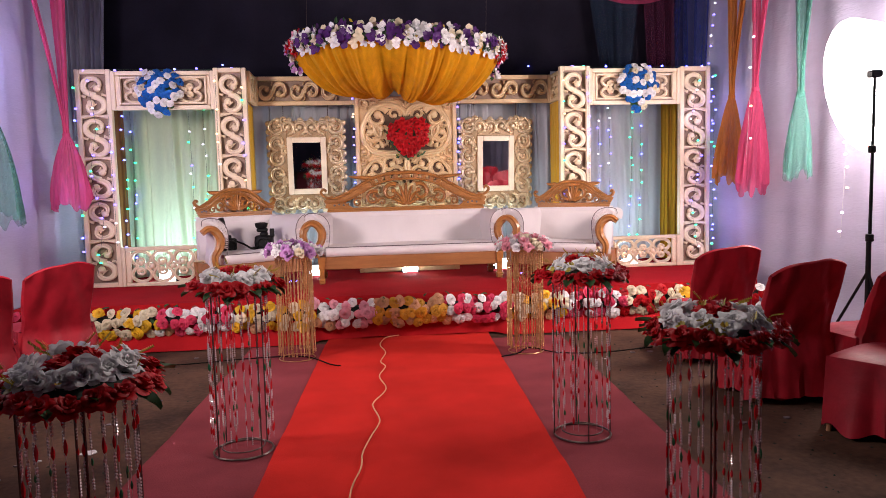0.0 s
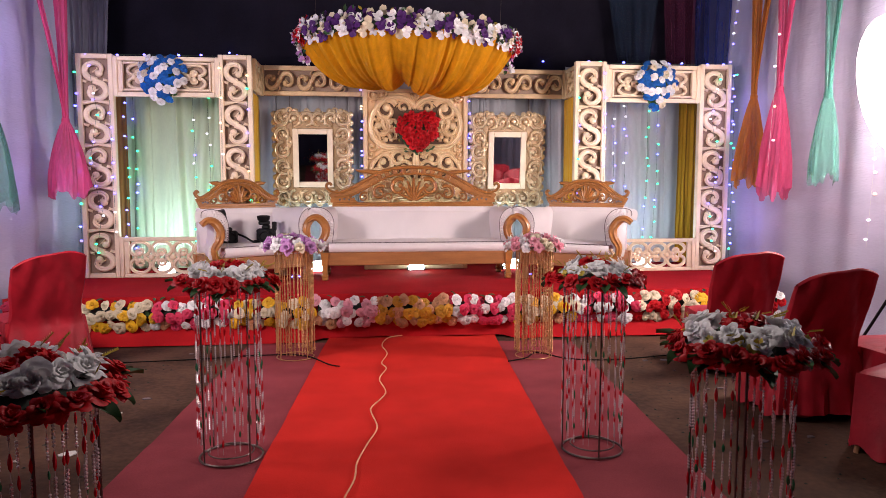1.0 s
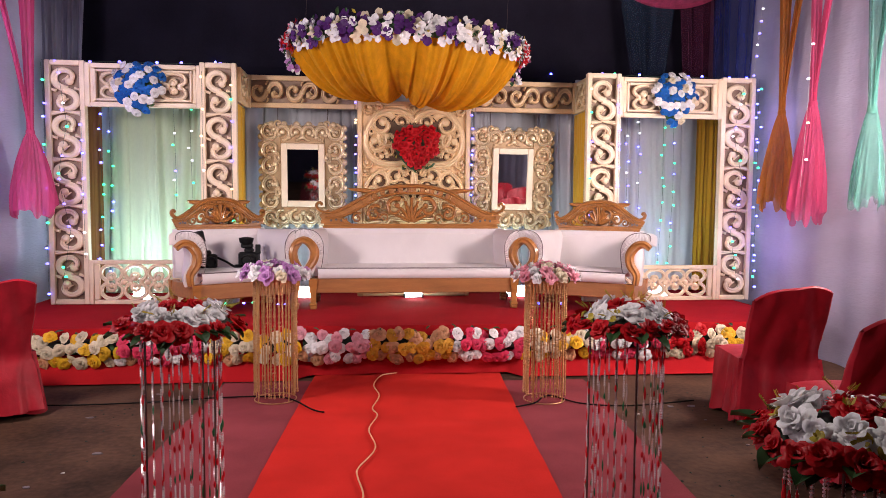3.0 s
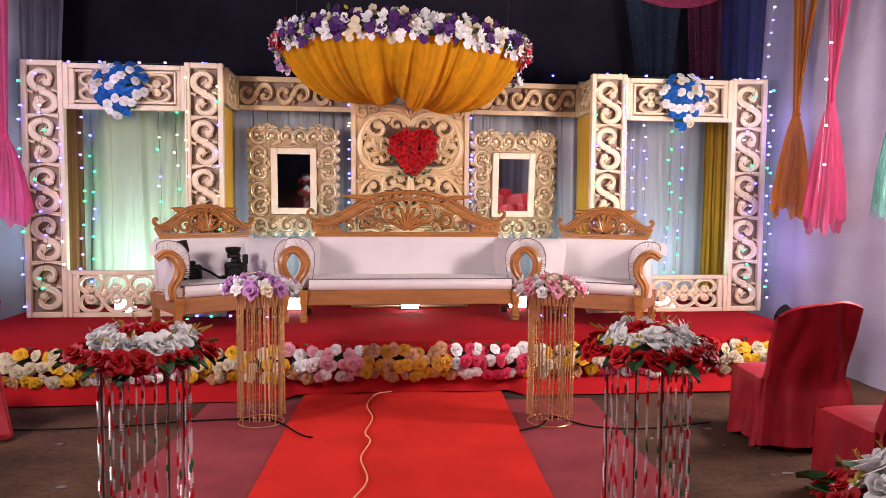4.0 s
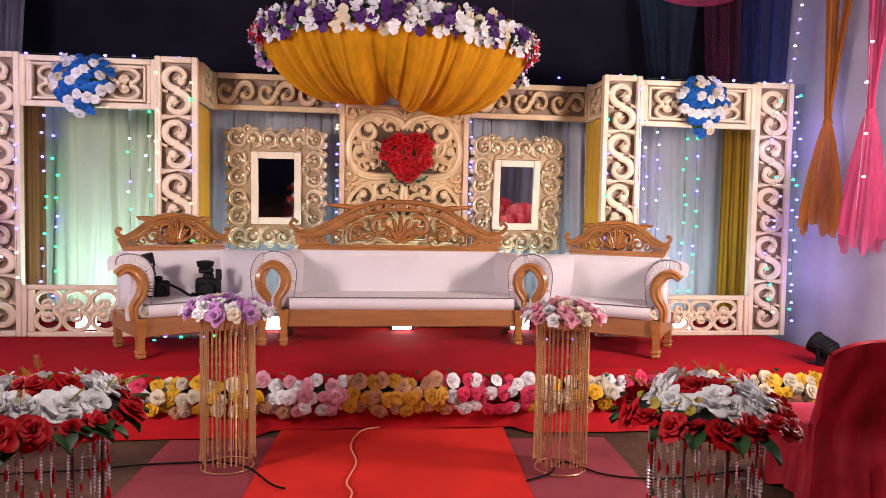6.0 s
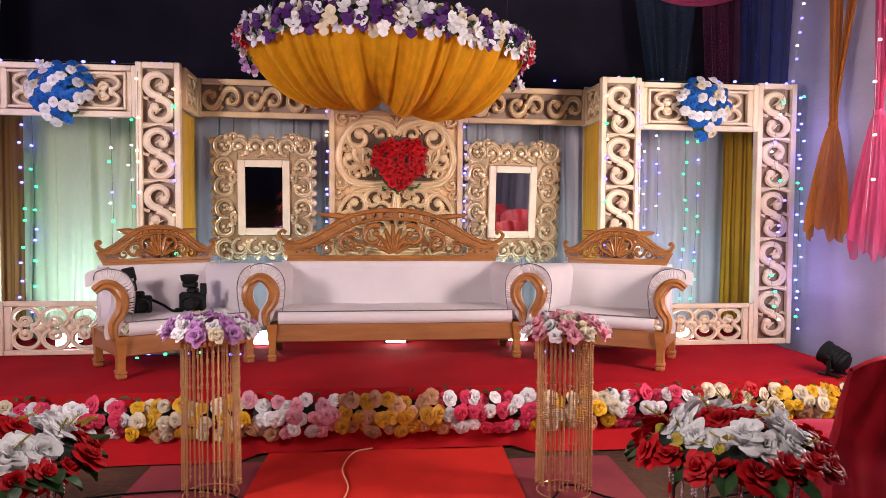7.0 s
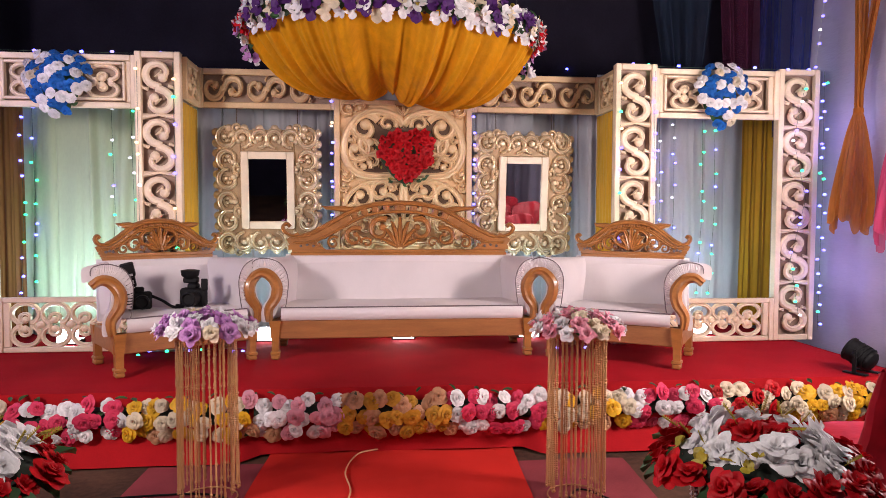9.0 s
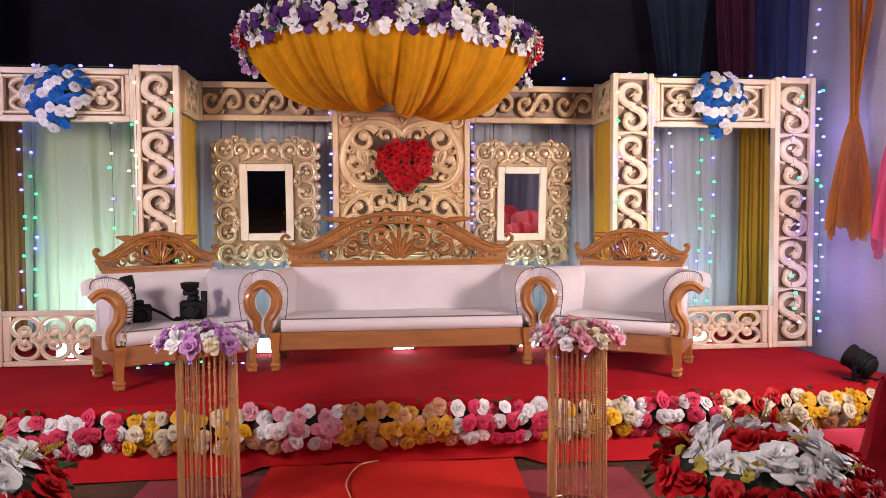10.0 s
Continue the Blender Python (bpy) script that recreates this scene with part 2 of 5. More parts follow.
        f = [(i * n + (j + 1) % n, i * n + j, (i + 1) * n + j, (i + 1) * n + (j + 1) % n) for i in range(2) for j in range(n)]
        f += [(2 * n + (j + 1) % n, 2 * n + j, 3 * n) for j in range(n)]
        return self.add(v, f, k)

    def grid(self, fn, nu, nv, k=0):
        """A sheet: fn(u, v) for u, v from 0 to 1."""
        v = [fn(i / nu, j / nv) for i in range(nu + 1) for j in range(nv + 1)]
        f = [(i * (nv + 1) + j, (i + 1) * (nv + 1) + j, (i + 1) * (nv + 1) + j + 1, i * (nv + 1) + j + 1) for i in range(nu) for j in range(nv)]
        return self.add(v, f, k)

    def extrude(self, poly, y0, y1, k=0):
        """A closed outline of the x-z plane, drawn out from y0 to y1."""
        n = len(poly)
        v = [(x, y0, z) for x, z in poly] + [(x, y1, z) for x, z in poly]
        f = [tuple(range(n)), tuple(range(n, 2 * n))[::-1]] + [(i, i + n, (i + 1) % n + n, (i + 1) % n) for i in range(n)]
        return self.add(v, f, k)

    def mirrored(self):
        """Adds the same again, mirrored in x."""
        v, f, k = list(self.v), list(self.f), list(self.k)
        o = len(self.v)
        self.v += [(-x, y, z) for x, y, z in v]
        self.f += [tuple(i + o for i in q[::-1]) for q in f]
        self.k += k
        return self

    def mesh(self, name, mats, smooth=True, weld=0.0):
        me = bpy.data.meshes.new(name)
        me.from_pydata(self.v, [], self.f)
        for m in mats if isinstance(mats, (list, tuple)) else [mats]:
            me.materials.append(m)
        me.polygons.foreach_set("material_index", self.k)
        me.update()
        bm = bmesh.new()
        bm.from_mesh(me)
        if weld:
            bmesh.ops.remove_doubles(bm, verts=bm.verts, dist=weld)
        bmesh.ops.recalc_face_normals(bm, faces=bm.faces)
        bm.to_mesh(me)
        bm.free()
        if smooth:
            me.shade_smooth()
            me.set_sharp_from_angle(angle=radians(42))
        return me


def part(name, m, mats, parent, label="", at=None, smooth=True):
    """One mesh object under a thing or a part. m: an M, or a mesh to share."""
    ob = new(name, m.mesh(name, mats, smooth) if isinstance(m, M) else m)
    ob.parent = parent
    if at is not None:
        ob.matrix_basis = at
    return tagged(ob, label)


def thing(name, label, category, at=None, group="", kind=""):
    ob = new(name)
    ob.empty_display_size = 0.1
    if at is not None:
        ob.matrix_basis = at
    return tagged(ob, label, category, group, kind)


def solid(name, m, mats, label="", category="", kind="", smooth=True, group=""):
    return tagged(new(name, m.mesh(name, mats, smooth)), label, category, group, kind)


def smooth_path(pts, n=8):
    """Points on a smooth line through the given points."""
    P = [Vector(p) for p in pts]
    out = []
    for i in range(len(P) - 1):
        a, b, c, d = P[max(i - 1, 0)], P[i], P[i + 1], P[min(i + 2, len(P) - 1)]
        for j in range(n):
            t = j / n
            out.append(0.5 * ((2 * b) + (c - a) * t + (2 * a - 5 * b + 4 * c - d) * t * t + (3 * b - a - 3 * c + d) * t ** 3))
    return out + [P[-1]]


def spiral(cx, cz, r0, r1, a0, a1, n=26, sx=1.0):
    """A spiral from radius r0 at angle a0 to r1 at a1, in degrees."""
    return [(cx + sx * (r0 + (r1 - r0) * i / n) * math.cos(radians(a0 + (a1 - a0) * i / n)), cz + (r0 + (r1 - r0) * i / n) * math.sin(radians(a0 + (a1 - a0) * i / n))) for i in range(n + 1)]


def s_scroll(h, w, d=0.03, width=0.042):
    """An upright S of height h and width w with leafy eyes."""
    m = M()
    R, sx = h / 4, w / (h / 2)
    top = spiral(0, R, R * 0.40, R * 0.90, -90 - 318, -90, 30, sx)
    bot = spiral(0, -R, R * 0.90, R * 0.40, 90, 90 - 318, 30, sx)
    path = top + bot
    n = len(path)
    m.band(path, [width * (0.55 + 0.5 * math.sin(math.pi * i / (n - 1))) for i in range(n)], d)
    for p in (path[0], path[-1]):
        m.boss(p[0], p[1], R * 0.33, d * 1.1)
    for s in (1, -1):
        m.band([(s * w * 0.30, s * R * 0.12), (s * w * 0.44, s * R * 0.02), (s * w * 0.52, -s * R * 0.18)], [0.03, 0.022, 0.004], d * 0.8)
        m.band([(-s * w * 0.1, s * R * 0.75), (s * w * 0.05, s * R * 0.95), (s * w * 0.1, s * R * 1.2)], [0.006, 0.024, 0.006], d * 0.8)
    return m


def c_pair(w, h, d=0.025, width=0.03):
    """Two facing C scrolls, one above the other, that meet in the middle."""
    m = M()
    for s in (1, -1):
        p = spiral(0, s * h * 0.25, h * 0.235, h * 0.235, s * -60, s * 240, 20, w / (h * 0.5) * 0.98)
        m.band(p, width, d)
        q = spiral(0, s * h * 0.16, h * 0.12, h * 0.06, s * 240, s * -110, 14, 1.2)
        m.band(q, width * 0.75, d * 0.9)
        m.boss(q[-1][0], q[-1][1], width * 0.85, d * 1.1)
        for e in (p[0], p[-1]):
            m.boss(e[0], e[1], width * 0.7, d)
    return m


# ---- flowers ----
OPEN = ((3, 0.03, 0.20, 0.78, 0.0), (4, 0.10, 0.44, 0.72, 0.06), (5, 0.18, 0.74, 0.55, 0.16), (6, 0.24, 1.05, 0.26, 0.20))


def rose_mesh(name, r, petal, rings=OPEN):
    """A cloth rose that looks towards +z. rings: petals, radius at the foot and at the tip, height and roll of the tip."""
    m = M()
    rng = random.Random(name)
    for ri, (n, rb, rt, zt, roll) in enumerate(rings):
        for i in range(n):
            a = 2 * math.pi * (i + 0.5 * ri) / n + rng.uniform(-0.15, 0.15)
            half = math.pi / n * 1.32
            k = rng.uniform(0.9, 1.1)
            skew = rng.uniform(-0.06, 0.10)

            def fn(u, v, a=a, half=half, k=k, skew=skew, rb=rb, rt=rt, zt=zt, roll=roll):
                if v == 0:
                    return (0, 0, -r * 0.14)
                s = 2 * u - 1
                rad = r * k * (rb + (rt - rb) * v ** 1.5 + skew * s * v + roll * 0.5 * max(0, v - 0.7) - 0.10 * s * s * v * rt)
                z = r * (zt * math.sin(v * 1.75) - roll * 2.2 * max(0, v - 0.68) - 0.22 * zt * s * s * s * s * v) - r * 0.12
                w = half * (0.45 + 0.62 * math.sin(v * 2.3)) * (1 if v < 0.9 else 0.86)
                return (rad * math.cos(a + s * w), rad * math.sin(a + s * w), z)
            m.grid(fn, 4, 4)
    me = m.mesh(name, petal, weld=1e-5)
    me.set_sharp_from_angle(angle=radians(180))
    return me


def leaf_mesh(name, L, material):
    m = M()
    m.grid(lambda u, v: ((v * L), (u - 0.5) * L * 0.55 * math.sin(math.pi * min(1, v * 0.9 + 0.1)), 0.12 * L * math.sin(v * 2.6) + 0.25 * L * abs(u - 0.5)), 2, 5)
    return m.mesh(name, material)


def orchid_mesh(name, r, petal):
    """An open orchid that looks towards +z: two broad wings, three narrow petals and a small lip."""
    m = M()
    rng = random.Random(name)
    for a, w, L in ((0, 0.62, 1.0), (180, 0.62, 1.0), (90, 0.34, 0.95), (215, 0.32, 0.9), (325, 0.32, 0.9), (270, 0.22, 0.5)):
        a = radians(a + rng.uniform(-10, 10))
        up = rng.uniform(0.05, 0.4)

        def fn(u, v, a=a, w=w, L=L, up=up):
            if v == 0:
                return (0, 0, 0)
            q = (2 * u - 1) * w * math.sin(math.pi * min(1, 0.08 + 0.9 * v)) ** 0.6
            p = v * L
            z = up * v * v - 0.25 * q * q + 0.1 * v + (0.25 if L < 0.6 else 0)
            return (r * (p * math.cos(a) - q * math.sin(a)), r * (p * math.sin(a) + q * math.cos(a)), r * z)
        m.grid(fn, 4, 4)
    me = m.mesh(name, petal, weld=1e-5)
    me.set_sharp_from_angle(angle=radians(180))
    return me


def ruffle_mesh(name, r, petal, open_=1.0):
    """A full satin bloom with broad, crumpled, wavy petals; looks towards +z."""
    m = M()
    rng = random.Random(name)
    for ri, (n, rb, rt, zt, roll) in enumerate(((3, 0.02, 0.24, 0.92, 0.0), (4, 0.08, 0.52, 0.95, 0.06), (5, 0.16, 0.92 * open_, 0.82, 0.14), (5, 0.22, 1.22 * open_, 0.52, 0.20))):
        for i in range(n):
            a = 2 * math.pi * (i + 0.5 * ri) / n + rng.uniform(-0.3, 0.3)
            half, k, ph, cr = math.pi / n * 1.45, rng.uniform(0.82, 1.15), rng.uniform(0, 6.3), rng.uniform(0.05, 0.13)
            tip = rng.uniform(-0.15, 0.2)

            def fn(u, v, a=a, half=half, k=k, ph=ph, cr=cr, rb=rb, rt=rt, zt=zt, roll=roll, tip=tip):
                if v == 0:
                    return (0, 0, -r * 0.16)
                s = 2 * u - 1
                v = v * (1 - 0.34 * s * s)
                wave = cr * v * math.sin(s * 3.4 + ph) + 0.03 * v * math.sin(s * 8 + 2 * ph)
                rad = r * k * (rb + (rt - rb) * v ** 1.4 + wave + roll * 0.6 * max(0, v - 0.65) - 0.16 * s * s * v * rt)
                z = r * (zt * math.sin(v * 1.8) + tip * v * v - roll * 2.0 * max(0, v - 0.65) - 0.25 * zt * s ** 4 * v + wave * 0.6) - r * 0.15
                w = half * (0.4 + 0.66 * math.sin(v * 2.3))
                return (rad * math.cos(a + s * w), rad * math.sin(a + s * w), z)
            m.grid(fn, 8, 6)
    me = m.mesh(name, petal, weld=1e-5)
    me.set_sharp_from_angle(angle=radians(180))
    return me


ROSE = {c: rose_mesh("rose_" + c, 0.05, PETAL[c]) for c in PETAL}
ORCHID = {c: orchid_mesh("orchid_" + c, 0.058, PETAL[c]) for c in ("white", "purple", "cream", "scarlet", "pink", "lilac")}
RUFFLE = {c: [ruffle_mesh("ruffle_%s_%s" % (c, k), 0.066, PETAL[c], 0.68 + 0.10 * k) for k in range(3)] for c in ("white", "red", "scarlet")}
BUD = {c: ruffle_mesh("bud_" + c, 0.056, PETAL[c], 0.68) for c in ("white", "lilac", "pink", "cream")}
LEAF = leaf_mesh("leaf", 0.09, leaf)
LEAF_LIME = leaf_mesh("leaf_lime", 0.07, leaf_lime)

fern = M().tube([(0, 0, 0), (0.03, 0, 0.004), (0.075, 0, 0.0)], [0.0016, 0.0014, 0.0008], 4)
for i in range(7):
    for sd in (-1, 1):
        fern.grid(lambda u, v, i=i, sd=sd: (0.012 + i * 0.009 + v * 0.010, sd * (0.002 + v * 0.017 * (1 - i / 12)), 0.002 + 0.006 * v + (u - 0.5) * 0.007 * math.sin(math.pi * (0.1 + 0.8 * v))), 1, 3)
FERN = fern.mesh("fern", leaf_lime)
LIME_BLOOM = orchid_mesh("lime_blossom", 0.045, leaf_lime)


def spread(p, a, tilt, s=1.0):
    """A pose at p for a leaf that points outwards at the angle a, tilted up by tilt degrees."""
    return Matrix.Translation(p) @ Matrix.Rotation(a, 4, "Z") @ Matrix.Rotation(radians(-tilt), 4, "Y") @ Matrix.Scale(s, 4)


def facing(p, d, roll=0.0, s=1.0):
    """A pose at p whose +z looks along d."""
    q = Vector(d).to_track_quat("Z", "Y")
    return Matrix.Translation(p) @ q.to_matrix().to_4x4() @ Matrix.Rotation(roll, 4, "Z") @ Matrix.Scale(s, 4)


# ---- large structure ----
STAGE = 0.41
WEST, EAST, BACK, FRONT = -3.78, 3.64, 9.62, -3.0
ROOF = 4.25
solid("floor", M().box(WEST - 0.3, EAST + 0.3, FRONT - 0.3, BACK + 0.3, -0.2, 0.0, 0), earth, "bare brown earth floor of the tent", "floor", "structure")


def cloth_wall(name, x, side):
    """A side of the tent: hung cloth with soft vertical waves and thickness."""
    m = M()

    def fn(u, v):
        y, z = FRONT + u * (BACK - FRONT), v * (ROOF + 0.05)
        w = 0.022 * math.sin(y * 5.2 + 0.5 * math.sin(z)) + 0.014 * math.sin(y * 13 + z * 0.6) + 0.020 * math.sin(z * 9 + y * 1.3) * max(0, 1 - z / 1.3)
        return (x - side * (0.04 + w), y, z)
    m.grid(fn, 220, 50)
    m.box(x + side * 0.02, x + side * 0.08, FRONT, BACK, 0.0, ROOF + 0.05, 0)
    return solid(name, m, wall_cloth, "pale lilac cloth side of the wedding tent", "wall", "structure")


cloth_wall("wall_west", WEST, -1)
cloth_wall("wall_east", EAST, 1)
solid("wall_north", M().grid(lambda u, v: (WEST + u * (EAST - WEST), BACK + 0.02 * math.sin(u * 90), v * ROOF), 160, 4).box(WEST, EAST, BACK + 0.05, BACK + 0.1, 0, ROOF, 0),
      black_cloth, "black cloth behind the stage", "wall", "structure")
solid("wall_south", M().grid(lambda u, v: (WEST + u * (EAST - WEST), FRONT + 0.03 * math.sin(u * 70), v * ROOF), 160, 4).box(WEST, EAST, FRONT - 0.1, FRONT - 0.05, 0, ROOF, 0),
      roof_cloth, "dark cloth closing the tent", "wall", "structure")
solid("ceiling", M().grid(lambda u, v: (WEST + u * (EAST - WEST), FRONT + v * (BACK - FRONT), ROOF - 0.12 * abs(math.sin(v * 14)) ** 0.5), 6, 90).box(WEST, EAST, FRONT, BACK, ROOF + 0.02, ROOF + 0.08, 0),
      roof_cloth, "dark sagging cloth ceiling", "ceiling", "structure")

# stage: platform, its carpet and the hanging skirt
SX0, SX1, SY0, SY1 = -3.62, 3.26, 6.97, 9.45
stage = thing("stage", "low wooden stage covered in red carpet with a red cloth skirt", "stage", kind="structure")
part("platform", M().box(SX0, SX1, SY0, SY1, 0.0, STAGE - 0.012, 0), cream_side, stage)


def stage_top(u, v):
    x, y = SX0 - 0.01 + u * (SX1 - SX0 + 0.02), SY0 - 0.012 + v * (SY1 - SY0)
    return (x, y, STAGE - 0.004 + 0.003 * noise.noise(Vector((x * 2.3, y * 2.3, 0))))


part("carpet", M().grid(stage_top, 80, 30), stage_red, stage, "red felt carpet")


def skirt(u, v):
    x = SX0 - 0.02 + u * (SX1 - SX0 + 0.04)
    n1, n2 = noise.noise(Vector((x * 1.6, 0, 3))), noise.noise(Vector((x * 5, v, 7)))
    off = min(1, max(0, abs(x + 0.17) - 0.80) / 0.12)
    z = 0.012 + (STAGE - 0.014) * v + (0.012 * n1 if v < 0.1 else 0) + (1 - off) * (1 - v) ** 3 * 0.014 * (0.8 + 1.4 * noise.noise(Vector((x * 3.2, 2, 1))))
    out = 0.014 + (1 - v) ** 2.2 * (0.05 + 0.05 * n1 + 0.12 * off) + 0.008 * n2 * (1 - v)
    return (x, SY0 - out, max(0.01, z))


part("skirt", M().grid(skirt, 220, 10), skirt_red, stage, "loosely hung red cloth skirt")
part("skirt", M().grid(lambda u, v: (SX1 + 0.014 + 0.02 * (1 - v), SY0 - 0.02 + u * (SY1 - SY0), 0.01 + (STAGE - 0.012) * v), 20, 4), skirt_red, stage)

# aisle: red carpet between two maroon mats
SLOPE = 0.062


def strip(name, a, b, y0, y1, z, material, label, fold=0.004):
    """A cloth strip on the floor that runs along the aisle, from offset a to b at y = 5."""
    def fn(u, v):
        y = y0 + v * (y1 - y0)
        x = a + u * (b - a) + SLOPE * (y - 5.0)
        edge = 0.010 * noise.noise(Vector((y * 1.8, a, u * 3)))
        return (x + edge, y + 0.03 * noise.noise(Vector((x * 2, 5, z * 90))) * (1 if 0 < v < 1 else 1), z + fold * (1 + noise.noise(Vector((x * 2.5, y * 2.5, 1)))) + fold * 2.2 * max(0, noise.noise(Vector((x * 1.3 + a * 5, y * 5.5, 4))) - 0.1))
    m = M().grid(fn, 30, 200)
    return solid(name, m, material, label, "carpet", "structure")


strip("mat_west", -1.69, -1.0, FRONT + 0.2, 6.78, 0.004, mat_maroon, "worn maroon floor mat beside the red carpet")
strip("mat_east", 0.40, 1.10, FRONT + 0.2, 6.70, 0.004, mat_maroon, "worn maroon floor mat beside the red carpet")
strip("aisle_carpet", -1.035, 0.455, FRONT + 0.2, 6.99, 0.012, carpet_red, "bright red felt carpet running to the stage", 0.005)


# ---- curtains behind the stage ----
def curtain(label, x0, x1, y, z0, z1, material, folds=9, amp=0.028, seed=0):
    def fn(u, v):
        x = x0 + u * (x1 - x0)
        ph = seed * 1.7 + 0.25 * math.sin(v * 3 + seed)
        n = noise.noise(Vector((x * 3.1 + seed, v * 0.6, seed)))
        d = amp * (0.6 * math.sin((x - x0) * folds * 6.283 + ph + 2.2 * n) + 0.4 * math.sin((x - x0) * folds * 15 + 4.5 * n)) * (0.6 + 0.9 * abs(noise.noise(Vector((x * 1.7, seed, 4))))) * (1 - 0.3 * v)
        crease = noise.noise(Vector((x * 9.0 + seed * 3, v * 0.8, 2.0)))
        d += amp * 0.9 * max(0.0, 1 - abs(crease) * 7) * (0.4 + 0.6 * abs(noise.noise(Vector((x * 2.3, v * 2.0, seed)))))
        return (x, y + d, z0 + v * (z1 - z0))
    n = max(12, int((x1 - x0) * 150))
    return solid("curtain", M().grid(fn, n, 14), material, label, "curtain", group="stage curtains")


curtain("pale green pleated curtain hung behind the carved frame", -3.27, -1.80, 9.10, STAGE, 2.76, cur_green, 2.7, 0.034, 1)
curtain("rust brown curtain beside the pale green one", -3.62, -3.23, 9.06, STAGE, 2.76, cur_rust, 8, 0.03, 2)
curtain("pale grey pleated curtain hung behind the carved frame", 1.80, 3.26, 9.10, STAGE, 2.76, cur_grey, 2.7, 0.034, 3)
curtain("mustard yellow curtain beside the grey one", 3.20, 3.60, 9.06, STAGE, 2.76, cur_yellow, 8, 0.03, 4)
curtain("blue-grey pleated curtain behind the mirrors", -1.98, 1.98, 9.16, STAGE, 2.70, cur_grey, 3.1, 0.034, 5)
for sx in (-1, 1):
    c = curtain("mustard yellow curtain closing the side of the recess", 0, 0.56, 0, STAGE, 2.34, cur_yellow, 9, 0.012, 6 + sx)
    c.matrix_basis = pose(sx * 1.745 - 0.01, 8.34, 0, 0, 0, 90)


# ---- carved backdrop ----
def frame_rect(m, w, h, b, d, y=0.0, proud=0.0):
    """Four boards round a w x h field centred on the origin, b wide and d deep."""
    m.box(-w / 2, -w / 2 + b, y - d - proud, y, -h / 2, h / 2)
    m.box(w / 2 - b, w / 2, y - d - proud, y, -h / 2, h / 2)
    m.box(-w / 2 + b, w / 2 - b, y - d, y, h / 2 - b, h / 2)
    m.box(-w / 2 + b, w / 2 - b, y - d, y, -h / 2, -h / 2 + b)
    return m


def boards(parent, w, h, b, d, mat_=None, closed=True):
    """The four boards of a frame as parts, and the tan board that closes its back."""
    mat_ = mat_ or gilt
    if closed:
        part("backing", M().box(-w / 2 + 0.004, w / 2 - 0.004, 0.03, 0.04, -h / 2 + 0.004, h / 2 - 0.004, 0), tan_board, parent)
        for s in (-1, 1):
            part("side_board", M().box(s * (w / 2 - 0.004), s * (w / 2 - 0.016), 0.002, 0.03, -h / 2 + 0.004, h / 2 - 0.004, 0), mat_, parent)
    for s in (-1, 1):
        part("stile", M().box(s * w / 2, s * (w / 2 - b), -d, 0, -h / 2, h / 2), mat_, parent)
        part("rail", M().box(-w / 2 + b, w / 2 - b, -d + 0.003, 0, s * h / 2, s * (h / 2 - b)), mat_, parent)


PH = 2.27
POST_S = s_scroll(0.425, 0.235, 0.03, 0.054).mesh("post_scroll", gilt)


def carved_post(x, y, w, label):
    t = thing("carved_post", label, "carved post", pose(x, y, STAGE + PH / 2), "carved posts")
    boards(t, w, PH, 0.048, 0.045)
    n = 5
    step = (PH - 0.10) / n
    for i in range(n):
        z = -PH / 2 + 0.05 + step * (i + 0.5)
        part("scroll", POST_S, None, t, at=Matrix.Translation((0, -0.012, z)) @ Matrix.Diagonal(((w - 0.09) / 0.235, 1, step / 0.425, 1)))
        if i:
            part("leaf_block", M().band([(-(w / 2 - 0.045), 0), (0, 0.012), (w / 2 - 0.045, 0)], [0.05, 0.012, 0.05], 0.022, y=-0.01), gilt, t, at=Matrix.Translation((0, 0, z - step / 2)))
    return t


carved_post(-1.885, 8.24, 0.335, "tall cream and gold fretwork post with S scrolls")
carved_post(1.835, 8.24, 0.345, "tall cream and gold fretwork post with S scrolls")
carved_post(-3.275, 8.30, 0.355, "cream and gold fretwork post wound with fairy lights")
carved_post(3.265, 8.30, 0.36, "cream and gold fretwork post wound with fairy lights")
for sx in (-1, 1):
    t = thing("side_lintel", "short fretwork lintel joining the post to the rear beam", "carved lintel", pose(sx * 1.725, 8.49, 2.50, 0, 0, -90 * sx), "side lintels")
    boards(t, 0.44, 0.32, 0.04, 0.04, gilt_dark)
    for i in (-1, 1):
        part("scroll", c_pair(0.17, 0.24), gilt_dark, t, at=Matrix.Translation((i * 0.09, -0.005, 0)))

# rear beam: two runs of lying S scrolls
BEAM_S = s_scroll(0.44, 0.215, 0.03, 0.054).mesh("beam_scroll", gilt_dark)
for sx in (-1, 1):
    L = 1.72 - 0.575
    t = thing("carved_beam", "fretwork beam with lying S scrolls above a mirror", "carved beam", pose(sx * (0.575 + L / 2), 8.78, 2.505), "rear beams")
    boards(t, L, 0.325, 0.05, 0.045, gilt_dark)
    for i in range(3):
        part("scroll", BEAM_S, None, t, at=Matrix.Translation(((i - 1) * 0.352 + sx * 0.01, -0.012, 0)) @ Matrix.Rotation(radians(90), 4, "Y") @ Matrix.Diagonal((1, 1, 0.80, 1)))

